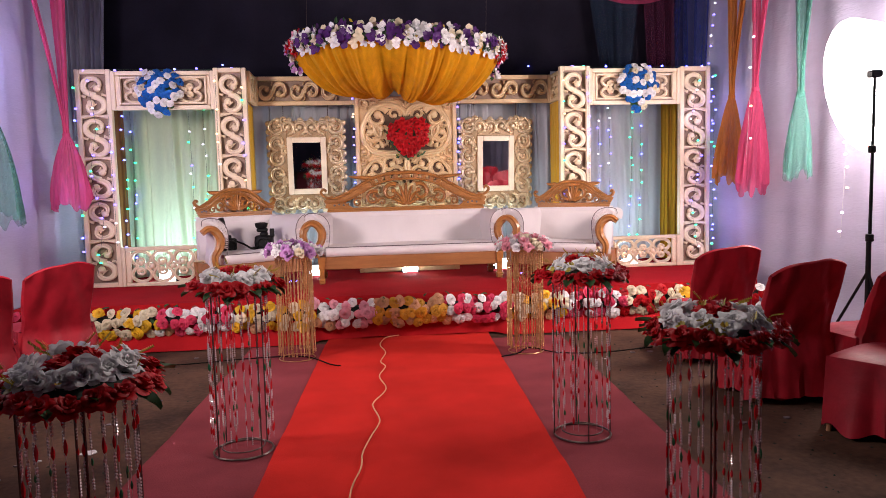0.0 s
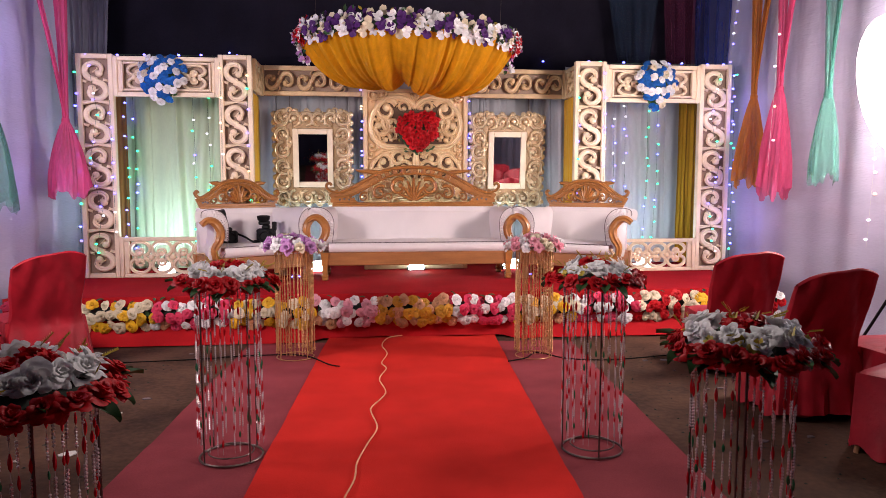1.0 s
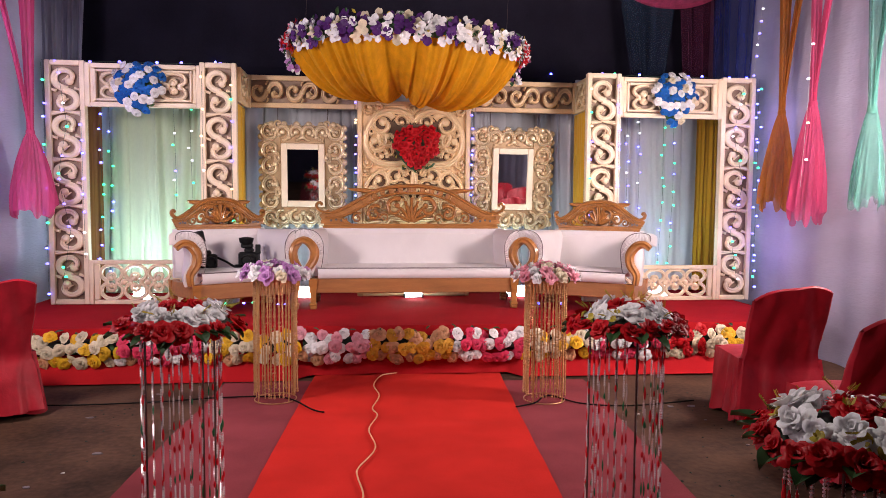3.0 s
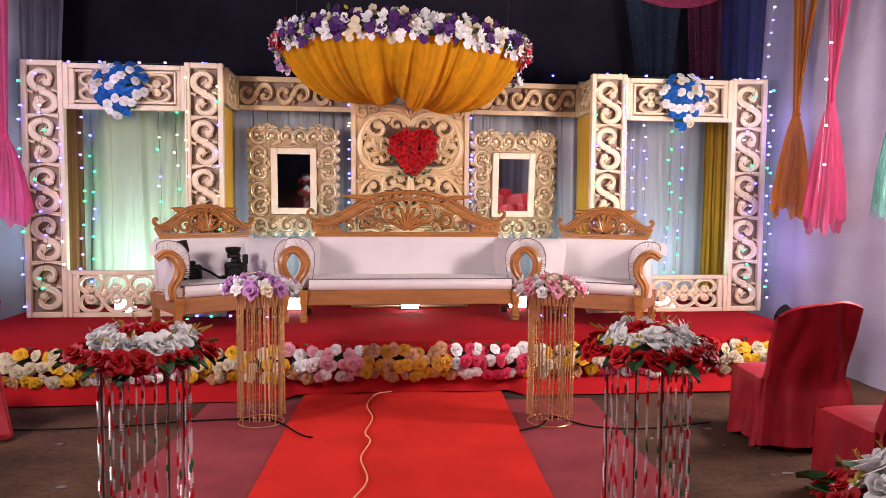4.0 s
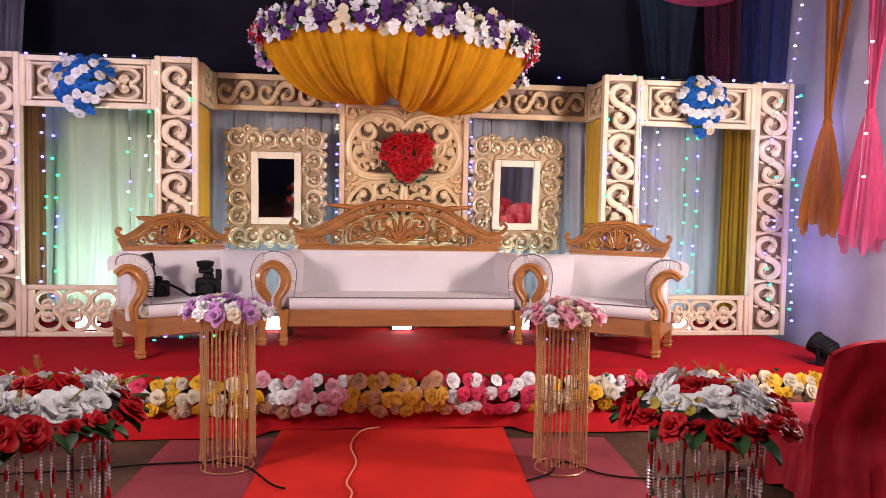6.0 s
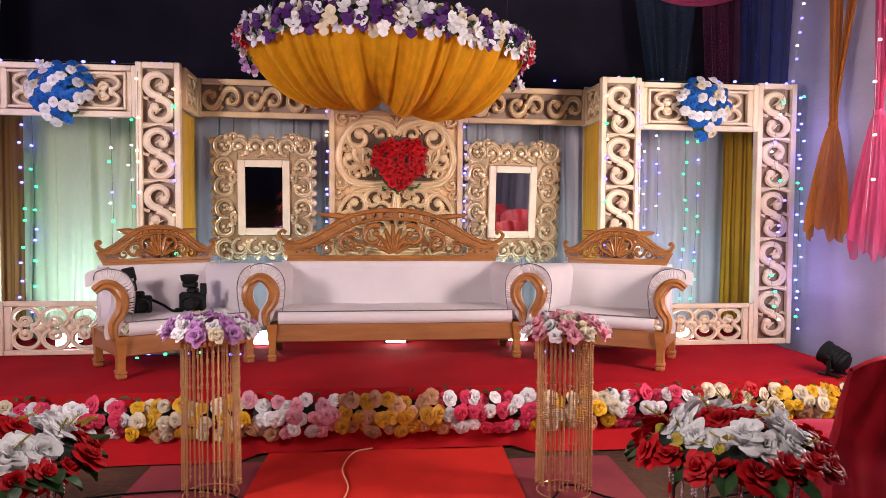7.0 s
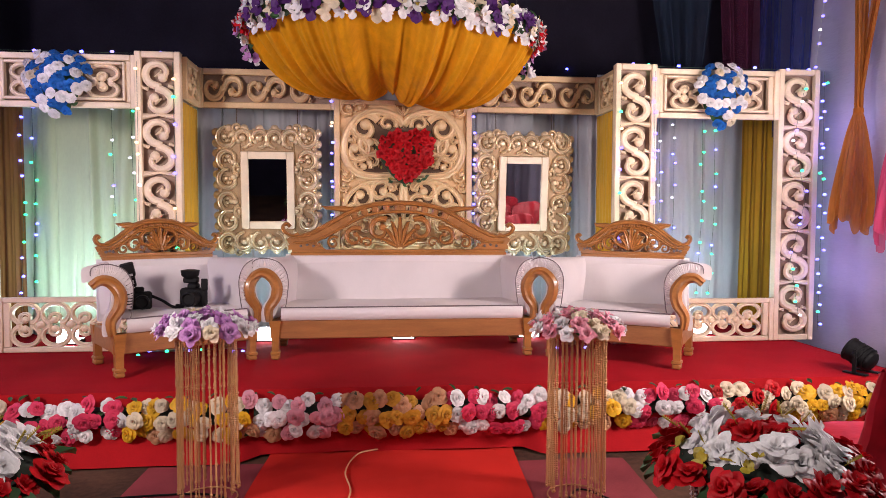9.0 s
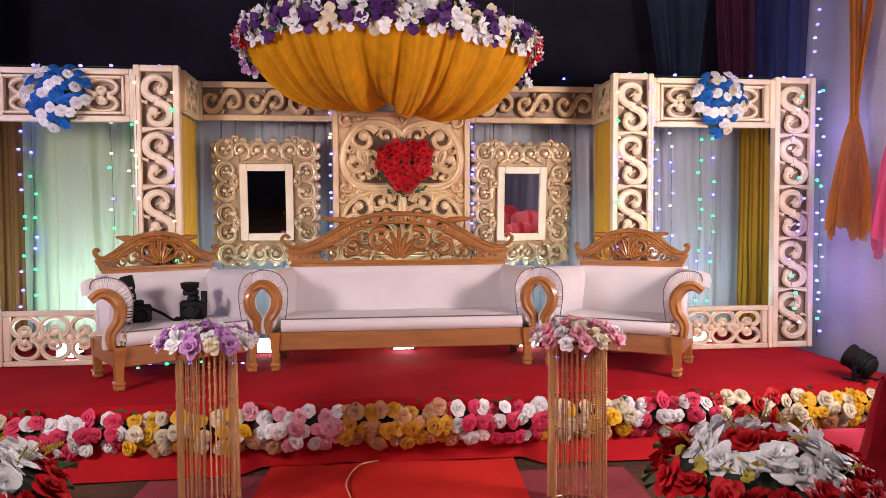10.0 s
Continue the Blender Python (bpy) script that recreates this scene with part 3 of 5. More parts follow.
# side bays: lintel with blue flowers, low rail at the foot
for sx, xa, xb in ((-1, -3.0975, -2.053), (1, 2.008, 3.085)):
    w, xc = xb - xa, (xa + xb) / 2
    t = thing("bay_lintel", "cream and gold fretwork lintel over the curtain bay", "carved lintel", pose(xc, 8.295, 2.46), "bay lintels")
    boards(t, w, 0.40, 0.045, 0.045)
    inner = part("inner_moulding", frame_rect(M(), w - 0.16, 0.29, 0.022, 0.05), gilt, t)
    for s in (-1, 1):
        part("end_board", M().box(s * (w / 2 - 0.045), s * (w / 2 - 0.085), -0.03, 0, -0.155, 0.155), gilt, t)
        part("scroll", c_pair(0.24, 0.25, 0.03, 0.034), gilt, t, at=pose(s * 0.27, -0.005, 0))
    part("scroll", c_pair(0.24, 0.25, 0.03, 0.034), gilt, t, at=pose(0, -0.005, 0))
    t = thing("bay_rail", "low fretwork rail across the foot of the curtain bay", "carved rail", pose(xc, 8.295, STAGE + (0.21 if sx < 0 else 0.18)), "bay rails")
    RH = 0.42 if sx < 0 else 0.36
    boards(t, w, RH, 0.04, 0.045, closed=False)
    for s in (-1, 1):
        part("end_board", M().box(s * (w / 2 - 0.042), s * (w / 2 - 0.09), -0.035, 0, -RH / 2 + 0.042, RH / 2 - 0.042), gilt, t)
    for i in range(4):
        x = (i - 1.5) * 0.218
        part("scroll", c_pair(0.215, RH - 0.088, 0.03, 0.034), gilt, t, at=pose(x, -0.005, 0))
        if i < 3:
            part("tie", M().boss(0, 0, 0.032, 0.03, y=-0.01), gilt, t, at=pose(x + 0.109, 0, 0))


# ---- middle panel with the heart ----
def middle_panel():
    t = thing("backdrop_screen", "tall gilt screen of pierced acanthus scrolls round a heart", "carved screen", pose(-0.012, 8.76, 0))
    W, Z0, Z1 = 1.175, STAGE, 2.43
    for s in (-1, 1):
        part("stile", M().box(s * W / 2, s * (W / 2 - 0.05), -0.05, 0, Z0, Z1), gilt_dark, t)
        part("rail", M().box(-W / 2 + 0.05, W / 2 - 0.05, -0.045, 0, (Z0 if s < 0 else Z1 - 0.04), (Z0 + 0.05 if s < 0 else Z1)), gilt_dark, t)
    part("board", M().box(-W / 2 + 0.05, W / 2 - 0.05, -0.012, -0.002, Z0 + 0.05, Z1 - 0.04), gilt_dark, t)
    # dark plates on the board: darkness of the pierced gaps put into colour
    for s in (-1, 1):
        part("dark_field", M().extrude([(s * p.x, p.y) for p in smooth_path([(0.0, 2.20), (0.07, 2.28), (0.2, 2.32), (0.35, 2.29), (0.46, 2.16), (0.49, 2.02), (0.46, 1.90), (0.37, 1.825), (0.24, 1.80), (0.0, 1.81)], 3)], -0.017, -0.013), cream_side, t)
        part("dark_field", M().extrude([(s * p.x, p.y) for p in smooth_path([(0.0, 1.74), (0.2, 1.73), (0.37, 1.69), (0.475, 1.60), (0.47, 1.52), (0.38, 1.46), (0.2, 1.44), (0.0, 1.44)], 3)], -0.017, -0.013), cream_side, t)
    h = M()
    heart = smooth_path([(0.0, 2.22), (0.06, 2.29), (0.2, 2.335), (0.36, 2.30), (0.47, 2.17), (0.505, 2.02), (0.47, 1.89), (0.38, 1.81), (0.24, 1.785), (0.02, 1.80)], 6)
    h.band(heart, 0.066, 0.045, y=-0.012)
    h.mirrored()
    part("heart_moulding", h, gilt_dark, t)
    lo = M()
    lo.band(smooth_path([(0.03, 1.74), (0.2, 1.745), (0.38, 1.70), (0.49, 1.58), (0.50, 1.42), (0.40, 1.28), (0.2, 1.22), (0.02, 1.22)], 6), 0.045, 0.04, y=-0.012)
    lo.band(smooth_path([(0.02, 1.80), (0.0, 1.76), (0.02, 1.60), (0.0, 1.42)], 6), [0.07] * 8 + [0.05] * 8 + [0.03] * 3, 0.04, y=-0.012)
    lo.mirrored()
    part("lower_moulding", lo, gilt_dark, t)
    # acanthus scrolls: middle, size, start, end and leaf count
    rng = random.Random(4)
    S = [(0.33, 2.19, 0.095, 150, -260), (0.40, 2.00, 0.085, 100, 420), (0.27, 2.05, 0.075, 30, -300), (0.14, 2.23, 0.055, 200, -120), (0.36, 1.88, 0.06, 200, -150), (0.27, 1.91, 0.055, 20, 330),
         (0.44, 2.10, 0.045, 0, 330), (0.20, 1.655, 0.075, 170, -190), (0.36, 1.60, 0.08, 80, 430), (0.28, 1.50, 0.07, 10, -330), (0.12, 1.55, 0.06, 60, 400), (0.42, 1.47, 0.06, 120, -200),
         (0.16, 1.40, 0.07, 170, -180), (0.33, 1.36, 0.06, 20, 360), (0.10, 1.69, 0.04, 0, 320),
         (0.47, 2.35, 0.05, 90, -240), (0.49, 1.79, 0.045, 120, 430), (0.36, 2.375, 0.04, 0, 300), (0.50, 1.70, 0.035, 0, -300), (0.20, 1.12, 0.09, 90, -280), (0.38, 1.06, 0.09, 60, 420), (0.30, 0.9, 0.09, 60, -320),
         (0.12, 0.92, 0.08, 60, 420), (0.42, 0.8, 0.08, 60, -320), (0.22, 0.72, 0.08, 60, 420), (0.46, 1.22, 0.05, 60, -320)]
    for x, z, r, a0, a1 in S:
        r *= 1.28
        m = M()
        p = spiral(x, z, r * 1.12, r * 0.30, a0, a1, 24)
        m.band(p, [r * (0.60 - 0.20 * i / 24) for i in range(25)], 0.044, y=-0.008)
        m.boss(p[-1][0], p[-1][1], r * 0.42, 0.058, y=-0.008)
        # leaf lobes on the outer side
        for j in range(2, 15, 3):
            ox, oz = p[j][0] - x, p[j][1] - z
            q = math.hypot(ox, oz)
            ux, uz = ox / q, oz / q
            tx, tz = (uz, -ux) if a1 < a0 else (-uz, ux)
            a = (p[j][0] + ux * r * 0.1, p[j][1] + uz * r * 0.1)
            m.band([a, (a[0] + ux * r * 0.22 + tx * r * 0.1, a[1] + uz * r * 0.22 + tz * r * 0.1), (a[0] + ux * r * 0.28 + tx * r * 0.34, a[1] + uz * r * 0.28 + tz * r * 0.34)], [r * 0.34, r * 0.26, r * 0.05], 0.034, y=-0.008)
        one = part("scroll", m, gilt_dark, t)
        part("scroll", one.data, None, t, at=Matrix.Diagonal((-1, 1, 1, 1)))
    f = M()
    for a in (-40, 0, 40):
        f.band([(0.0, 2.30), (0.05 * math.sin(radians(a)), 2.34), (0.12 * math.sin(radians(a)), 2.40)], [0.02, 0.04, 0.006], 0.045, y=-0.012)
    part("finial", f, gilt_dark, t)
    # pale ribbed corner fillings between the two mouldings and the edge
    for j in range(7):
        c = M().band(smooth_path([(0.535, 1.92 - j * 0.035), (0.47, 1.82 - j * 0.012), (0.40, 1.775 - j * 0.004)], 4), 0.016, 0.024, y=-0.006)
        one = part("corner_rib", c, gilt_dark, t)
        part("corner_rib", one.data, None, t, at=Matrix.Diagonal((-1, 1, 1, 1)))
    return t


middle_panel()


# ---- mirrors in carved frames ----
def carved_mirror(x, z, turn):
    """Mirror with a plain inner frame in a broad band of carved scrolls; origin at the middle."""
    t = thing("carved_mirror", "rectangular mirror in a broad gilt frame of carved scrolls", "mirror", pose(x, 8.79, z, 4.5, 0, turn), "carved mirrors")
    W, H = 0.88, 1.07
    iw, ih = 0.44, 0.648
    iz = 0.0
    # backing takes the darkened gilt so that it reads as recessed
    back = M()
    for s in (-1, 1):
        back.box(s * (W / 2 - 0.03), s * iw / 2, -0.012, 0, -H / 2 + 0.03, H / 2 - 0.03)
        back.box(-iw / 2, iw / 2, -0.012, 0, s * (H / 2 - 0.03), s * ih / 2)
    part("backing", back, gilt_recess_shade, t)
    rng = random.Random(11)
    for s in (-1, 1):
        for i in range(6):
            zz = -H / 2 + 0.1 + i * (H - 0.2) / 5
            xx = s * (W / 2 - 0.115)
            m = M()
            r = 0.082
            turn_ = 1 if (i + (s > 0)) % 2 else -1
            a0 = (90 if i % 2 else -90) + rng.uniform(-25, 25)
            p = spiral(xx, zz, r * 1.12, r * 0.62, a0, a0 + turn_ * 300, 24)
            m.band(p, [r * (0.20 + 0.34 * math.sin(math.pi * (k + 2) / 28)) for k in range(25)], 0.04, y=-0.010)
            m.band(spiral(xx + 0.006, zz, r * 0.66, r * 0.30, a0 + 40 * turn_, a0 + 250 * turn_, 16), [r * 0.17] * 17, 0.03, y=-0.008)
            m.boss(p[-1][0], p[-1][1], r * 0.34, 0.052, y=-0.01)
            for k in range(3):
                b_ = radians(a0 + 120 * k + 60)
                m.boss(xx + r * 0.26 * math.cos(b_), zz + r * 0.26 * math.sin(b_), r * (0.30 - 0.05 * k), 0.046, y=-0.008)
            ix, up = xx - s * 0.085, (1 if i % 2 else -1)
            m.band(spiral(ix, zz + up * 0.085, 0.048, 0.020, -90 * up, -90 * up + 270 * s * up, 16), [0.028 - 0.0008 * k for k in range(17)], 0.034, y=-0.008)
            m.boss(ix, zz + up * 0.085, 0.020, 0.04, y=-0.008)
            m.band(spiral(xx + s * 0.062, zz - up * 0.085, 0.042, 0.016, 90 * up, 90 * up + 280 * s * up, 14), [0.026 - 0.0008 * k for k in range(15)], 0.034, y=-0.006)
            m.boss(xx + s * 0.062, zz - up * 0.085, 0.018, 0.04, y=-0.006)
            for k in range(-2, 3):
                q = radians(k * 32) + (0 if s > 0 else math.pi)
                m.band([(xx + r * 0.9 * math.cos(q), zz + r * 0.9 * math.sin(q)), (xx + r * 1.25 * math.cos(q + 0.1), zz + r * 1.25 * math.sin(q + 0.1))], [0.026, 0.012], 0.03, y=-0.004)
            part("side_scroll", m, gilt_metal, t)
            for k in range(2):
                part("scallop", M().boss(s * (W / 2 - 0.022), zz + (k - 0.5) * 0.09, 0.036, 0.03, y=-0.004), gilt_metal, t)
    for s in (-1, 1):
        zz = s * (H / 2 - 0.10)
        for i in range(4):
            xx = (i - 1.5) * 0.135
            m = M()
            r = 0.075
            d0 = -90 if s > 0 else 90
            p = spiral(xx, zz, r * 1.08, r * 0.55, d0, d0 + (310 if i < 2 else -310), 24)
            m.band(p, [r * (0.22 + 0.36 * math.sin(math.pi * (k + 2) / 28)) for k in range(25)], 0.04, y=-0.010)
            m.boss(xx, zz, r * 0.42, 0.05, y=-0.01)
            m.boss(xx + (0.062 if i < 2 else -0.062), zz - s * 0.05, r * 0.32, 0.046, y=-0.01)
            m.boss(p[-1][0], p[-1][1], r * 0.30, 0.046, y=-0.01)
            for a in range(-60, 61, 30):
                ca, sa = math.sin(radians(a)), math.cos(radians(a)) * s
                m.band([(xx + ca * r * 0.5, zz + sa * r * 0.5), (xx + ca * r * 0.95, zz + sa * r * 0.95), (xx + ca * r * 1.25, zz + sa * r * 1.2)], [0.02, 0.03, 0.012], 0.03, y=-0.006)
            part("shell_scroll", m, gilt_metal, t)
        for i in range(6):
            part("scallop", M().boss((i - 2.5) * 0.125, s * (H / 2 - 0.022), 0.036, 0.03, y=-0.004), gilt_metal, t)
    for s in (-1, 1):
        part("hanger", M().tube([(s * 0.25, -0.004, H / 2 - 0.05), (s * 0.25, 0.03, H / 2 + 0.17)], 0.004, 6), steel, t)
    fr = part("inner_frame", frame_rect(M(), iw, ih, 0.062, 0.05), cream, t, "plain cream inner frame")
    part("glass", M().box(-iw / 2 + 0.055, iw / 2 - 0.055, -0.03, -0.026, -ih / 2 + 0.055, ih / 2 - 0.055, 0), mirror, t, "slightly worn mirror glass", smooth=False)
    return t


carved_mirror(-1.155, 1.664, 0.0)
carved_mirror(1.035, 1.646, 3.0)


# ---- sofas ----
def sofa(name, label, half, at):
    """A carved sofa: origin on the ground between the front legs, looking to -y; half: half the width between the arms."""
    t = thing(name, label, "sofa", at, "wedding sofa set")
    H = half
    D = 0.58
    t.matrix_basis = at @ Matrix.Translation((0, 0, 0.022))
    part("seat_rail", M().box(-H - 0.07, H + 0.07, -0.01, 0.035, 0.125, 0.262, 0.008), wood_dark, t)
    for s in (-1, 1):
        part("side_rail", M().box(s * (H + 0.065), s * (H + 0.02), 0.036, D, 0.13, 0.26), wood_dark, t)
        for y, k in ((0.0, 1), (D - 0.05, 0)):
            leg = M()
            lean = s * 0.012
            x0 = s * (H + 0.035)
            for a, b, w0, w1 in ((0.035, 0.262, 0.024, 0.040),):
                v = []
                for z, w in ((a, w0), ((a + b) / 2 - 0.04, w0 * 1.02), (b, w1)):
                    v += [(x0 - w, y - 0.022 - (w - w0), z), (x0 + w, y - 0.022 - (w - w0), z), (x0 + w, y + 0.038, z), (x0 - w, y + 0.038, z)]
                f = [(i * 4 + j, i * 4 + (j + 1) % 4, i * 4 + 4 + (j + 1) % 4, i * 4 + 4 + j) for i in range(2) for j in range(4)] + [(3, 2, 1, 0), (8, 9, 10, 11)]
                leg.add(v, f)
            lg = part("leg", leg, wood, t, smooth=False)
            part("foot", M().box(x0 - 0.030, x0 + 0.030, y - 0.030, y + 0.044, -0.022, 0.012, 0.008).box(x0 - 0.034, x0 + 0.034, y - 0.034, y + 0.046, 0.012, 0.036, 0.006), wood, lg)

    def cushion(u, v):
        x = -H + 0.01 + u * 2 * (H - 0.01)
        y = -0.015 + v * (D - 0.06)
        z = 0.355 + 0.02 * math.sin(math.pi * min(1, v * 1.2)) * math.sin(math.pi * u) ** 0.4 + 0.006 * noise.noise(Vector((x * 5, y * 5, 2)))
        return (x, y, z)
    c = M().grid(cushion, 40, 12)
    c.grid(lambda u, v: (-H + 0.01 + u * 2 * (H - 0.01), -0.015 - 0.022 * math.sin(math.pi * v) ** 0.6, 0.262 + v * 0.093), 40, 6)
    part("seat_cushion", c, leather, t, "padded white seat")
    part("piping", M().tube([(-H + 0.01 + i * 2 * (H - 0.01) / 20, -0.02, 0.357) for i in range(21)], 0.005, 6), piping_m, t, "dark piping along the seat edge")

    def back(u, v):
        x = -H - 0.02 + u * 2 * (H + 0.02)
        z = 0.33 + v * 0.38
        y = D - 0.085 + 0.10 * v - 0.035 * math.sin(math.pi * v) ** 0.7 * math.sin(math.pi * u) ** 0.3
        return (x, y, z)
    part("backrest", M().grid(back, 30, 10).box(-H - 0.02, H + 0.02, D - 0.02, D + 0.03, 0.27, 0.70), leather, t, "padded white backrest")
    part("back_rail", M().box(-H + 0.02, H - 0.02, D - 0.005, D + 0.045, 0.695, 0.725, 0.006), wood, t)
    # rolled arms with wooden swan necks on the front
    roll = smooth_path([(0.19, 0.60), (0.19, 0.69), (0.10, 0.715), (0.0, 0.68), (-0.055, 0.59), (-0.055, 0.46), (-0.02, 0.30), (0.07, 0.25), (0.075, 0.35), (0.03, 0.43), (0.02, 0.52), (0.07, 0.60), (0.14, 0.615)], 4)
    neck = smooth_path([(0.195, 0.575), (0.14, 0.612), (0.075, 0.595), (0.022, 0.52), (0.03, 0.43), (0.08, 0.345), (0.075, 0.255)], 5)
    for s in (-1, 1):
        m = M()
        n = len(roll)
        rows = 6
        for j in range(rows + 1):
            f = j / rows
            m.v += [(s * (H - 0.055 * f + (p.x + 0.055) * (1 - 0.8 * f) - 0.03 * f), f * (D + 0.02), p.y - 0.02 * f * (p.y > 0.5)) for p in roll]
        m.f += [(j * n + i, j * n + (i + 1) % n, (j + 1) * n + (i + 1) % n, (j + 1) * n + i) for j in range(rows) for i in range(n)] + [tuple(range(n)), tuple(range(rows * n, rows * n + n))[::-1]]
        m.k += [0] * (rows * n + 2)
        arm = part("armrest", m, leather, t, "rolled white armrest")
        for i in range(5, 22):
            for hlf in (0.0, 0.5):
                p = roll[i].lerp(roll[i + 1], hlf)
                if p.y > 0.40:
                    near = min(neck, key=lambda q: (q - p).length)
                    e = p.lerp(near, 0.62)
                    part("pleat", M().tube([(s * (H + p.x), 0.004, p.y), (s * (H + (p.x + e.x) / 2), -0.006, (p.y + e.y) / 2 - 0.004), (s * (H + e.x), 0.002, e.y - 0.006)], [0.0055, 0.0075, 0.004], 5), leather, arm)
        part("arm_piping", M().tube([(s * (H + p.x), -0.004, p.y) for p in roll[2:26]], 0.0035, 5), piping_m, arm)
        part("arm_front", M().band([(s * (H + p.x), p.y) for p in neck], [0.05 + 0.03 * math.sin(math.pi * i / (len(neck) - 1)) for i in range(len(neck))], 0.05, y=0.012), wood, t, "curved carved wooden arm front")
    # carved crest
    k = H / 0.90
    cy = D + 0.035

    def X(pts):
        return [(x * k, z) for x, z in pts]
    crest = part("crest", M().box(-H * 0.97, H * 0.97, cy - 0.02, cy + 0.015, 0.722, 0.745, 0.004), wood, t, "pierced carved wooden crest")
    hi = 1.0 if half > 0.6 else 0.62
    rise = lambda z: 0.74 + (z - 0.74) * hi if half < 0.6 else z
    top = [(x, rise(z)) for x, z in ((0, 1.125), (0.18, 1.115), (0.36, 1.07), (0.52, 0.985), (0.68, 0.895), (0.80, 0.852), (0.90, 0.868), (0.945, 0.92), (0.915, 0.955), (0.885, 0.93))]
    low = [(x, rise(z)) for x, z in ((0, 1.055), (0.17, 1.045), (0.33, 1.00), (0.48, 0.92), (0.62, 0.845), (0.76, 0.80), (0.86, 0.805))]
    for s in (-1, 1):
        a = smooth_path(X(top), 6)
        b = smooth_path(X(low), 6)
        part("arch", M().band([(s * p.x, p.y) for p in a], [0.042] * 30 + [0.03] * (len(a) - 30), 0.04, y=cy), wood, crest)
        part("arch", M().band([(s * p.x, p.y) for p in b], 0.03, 0.036, y=cy), wood, crest)
        for j in range(1, len(b) - 2, 3):
            p, q = a[min(j, len(a) - 1)], b[j]
            fill = 0.055 if j < 14 else 0.11
            part("web", M().band([(s * p.x, p.y), (s * q.x, q.y)], fill * min(1, 0.5 + k * 0.5), 0.026, y=cy - 0.004), wood, crest)
        part("horn", M().band([(s * p[0] * k, rise(p[1])) for p in ((0.36, 1.06), (0.46, 1.075), (0.60, 1.085), (0.64, 1.10))], [0.05, 0.05, 0.03, 0.004], 0.03, y=cy), wood, crest)
        # leaf scrolls under the arch
        for x, z, r, a0, a1 in ((0.16, 0.905, 0.10, 120, -230), (0.37, 0.845, 0.085, 130, -250), (0.27, 0.80, 0.05, 0, 330), (0.54, 0.80, 0.055, 130, -250), (0.66, 0.785, 0.04, 100, -200), (0.08, 0.83, 0.05, 180, 500)):
            rr = r * (0.75 + 0.25 * k) * (0.85 if half < 0.6 else 1)
            p = spiral(x * k, rise(z), rr, rr * 0.28, a0, a1, 20)
            m = M().band([(s * q[0], q[1]) for q in p], [rr * (0.5 - 0.25 * i / 20) for i in range(21)], 0.034, y=cy)
            m.boss(s * p[-1][0], p[-1][1], rr * 0.3, 0.038, y=cy)
            part("leaf_scroll", m, wood, crest)
        wing = X([(x, rise(z)) for x, z in ((0.60, 0.745), (0.68, 0.80), (0.80, 0.80), (0.90, 0.78), (0.90, 0.745))])
        part("wing", M().extrude([(s * x, z) for x, z in wing], cy - 0.028, cy), wood, crest)
        # dark domes added in place of small holes through the wing
        for j, (hx, hz) in enumerate(((0.70, 0.775), (0.75, 0.785), (0.80, 0.775))):
            part("stud", M().boss(s * hx * k, rise(hz), 0.012, 0.008, y=cy - 0.028), piping_m, crest)
    for a in (-62, -38, -18, 0, 18, 38, 62):
        L = 0.27 * (1 if half > 0.6 else 0.72) * (1 - abs(a) / 190)
        ca, sa = math.sin(radians(a)), math.cos(radians(a))
        part("palmette_leaf", M().band([(ca * 0.02, 0.745 + 0.02), (ca * L * 0.45, 0.745 + sa * L * 0.6), (ca * L * 0.85, 0.745 + sa * L * 0.95), (ca * L * 1.05, 0.745 + sa * L)], [0.03, 0.042, 0.03, 0.005], 0.05, y=cy), wood, crest)
    return t


sofa("long_sofa", "long carved wooden sofa with white upholstery on the stage", 0.90, pose(-0.055, 7.85, STAGE))
sofa("single_sofa", "carved white single sofa with black cameras on its seat", 0.42, pose(-1.54, 7.60, STAGE, 0, 0, 33))
sofa("single_sofa", "empty carved white single sofa turned inwards", 0.42, pose(1.42, 7.52, STAGE, 0, 0, -33))


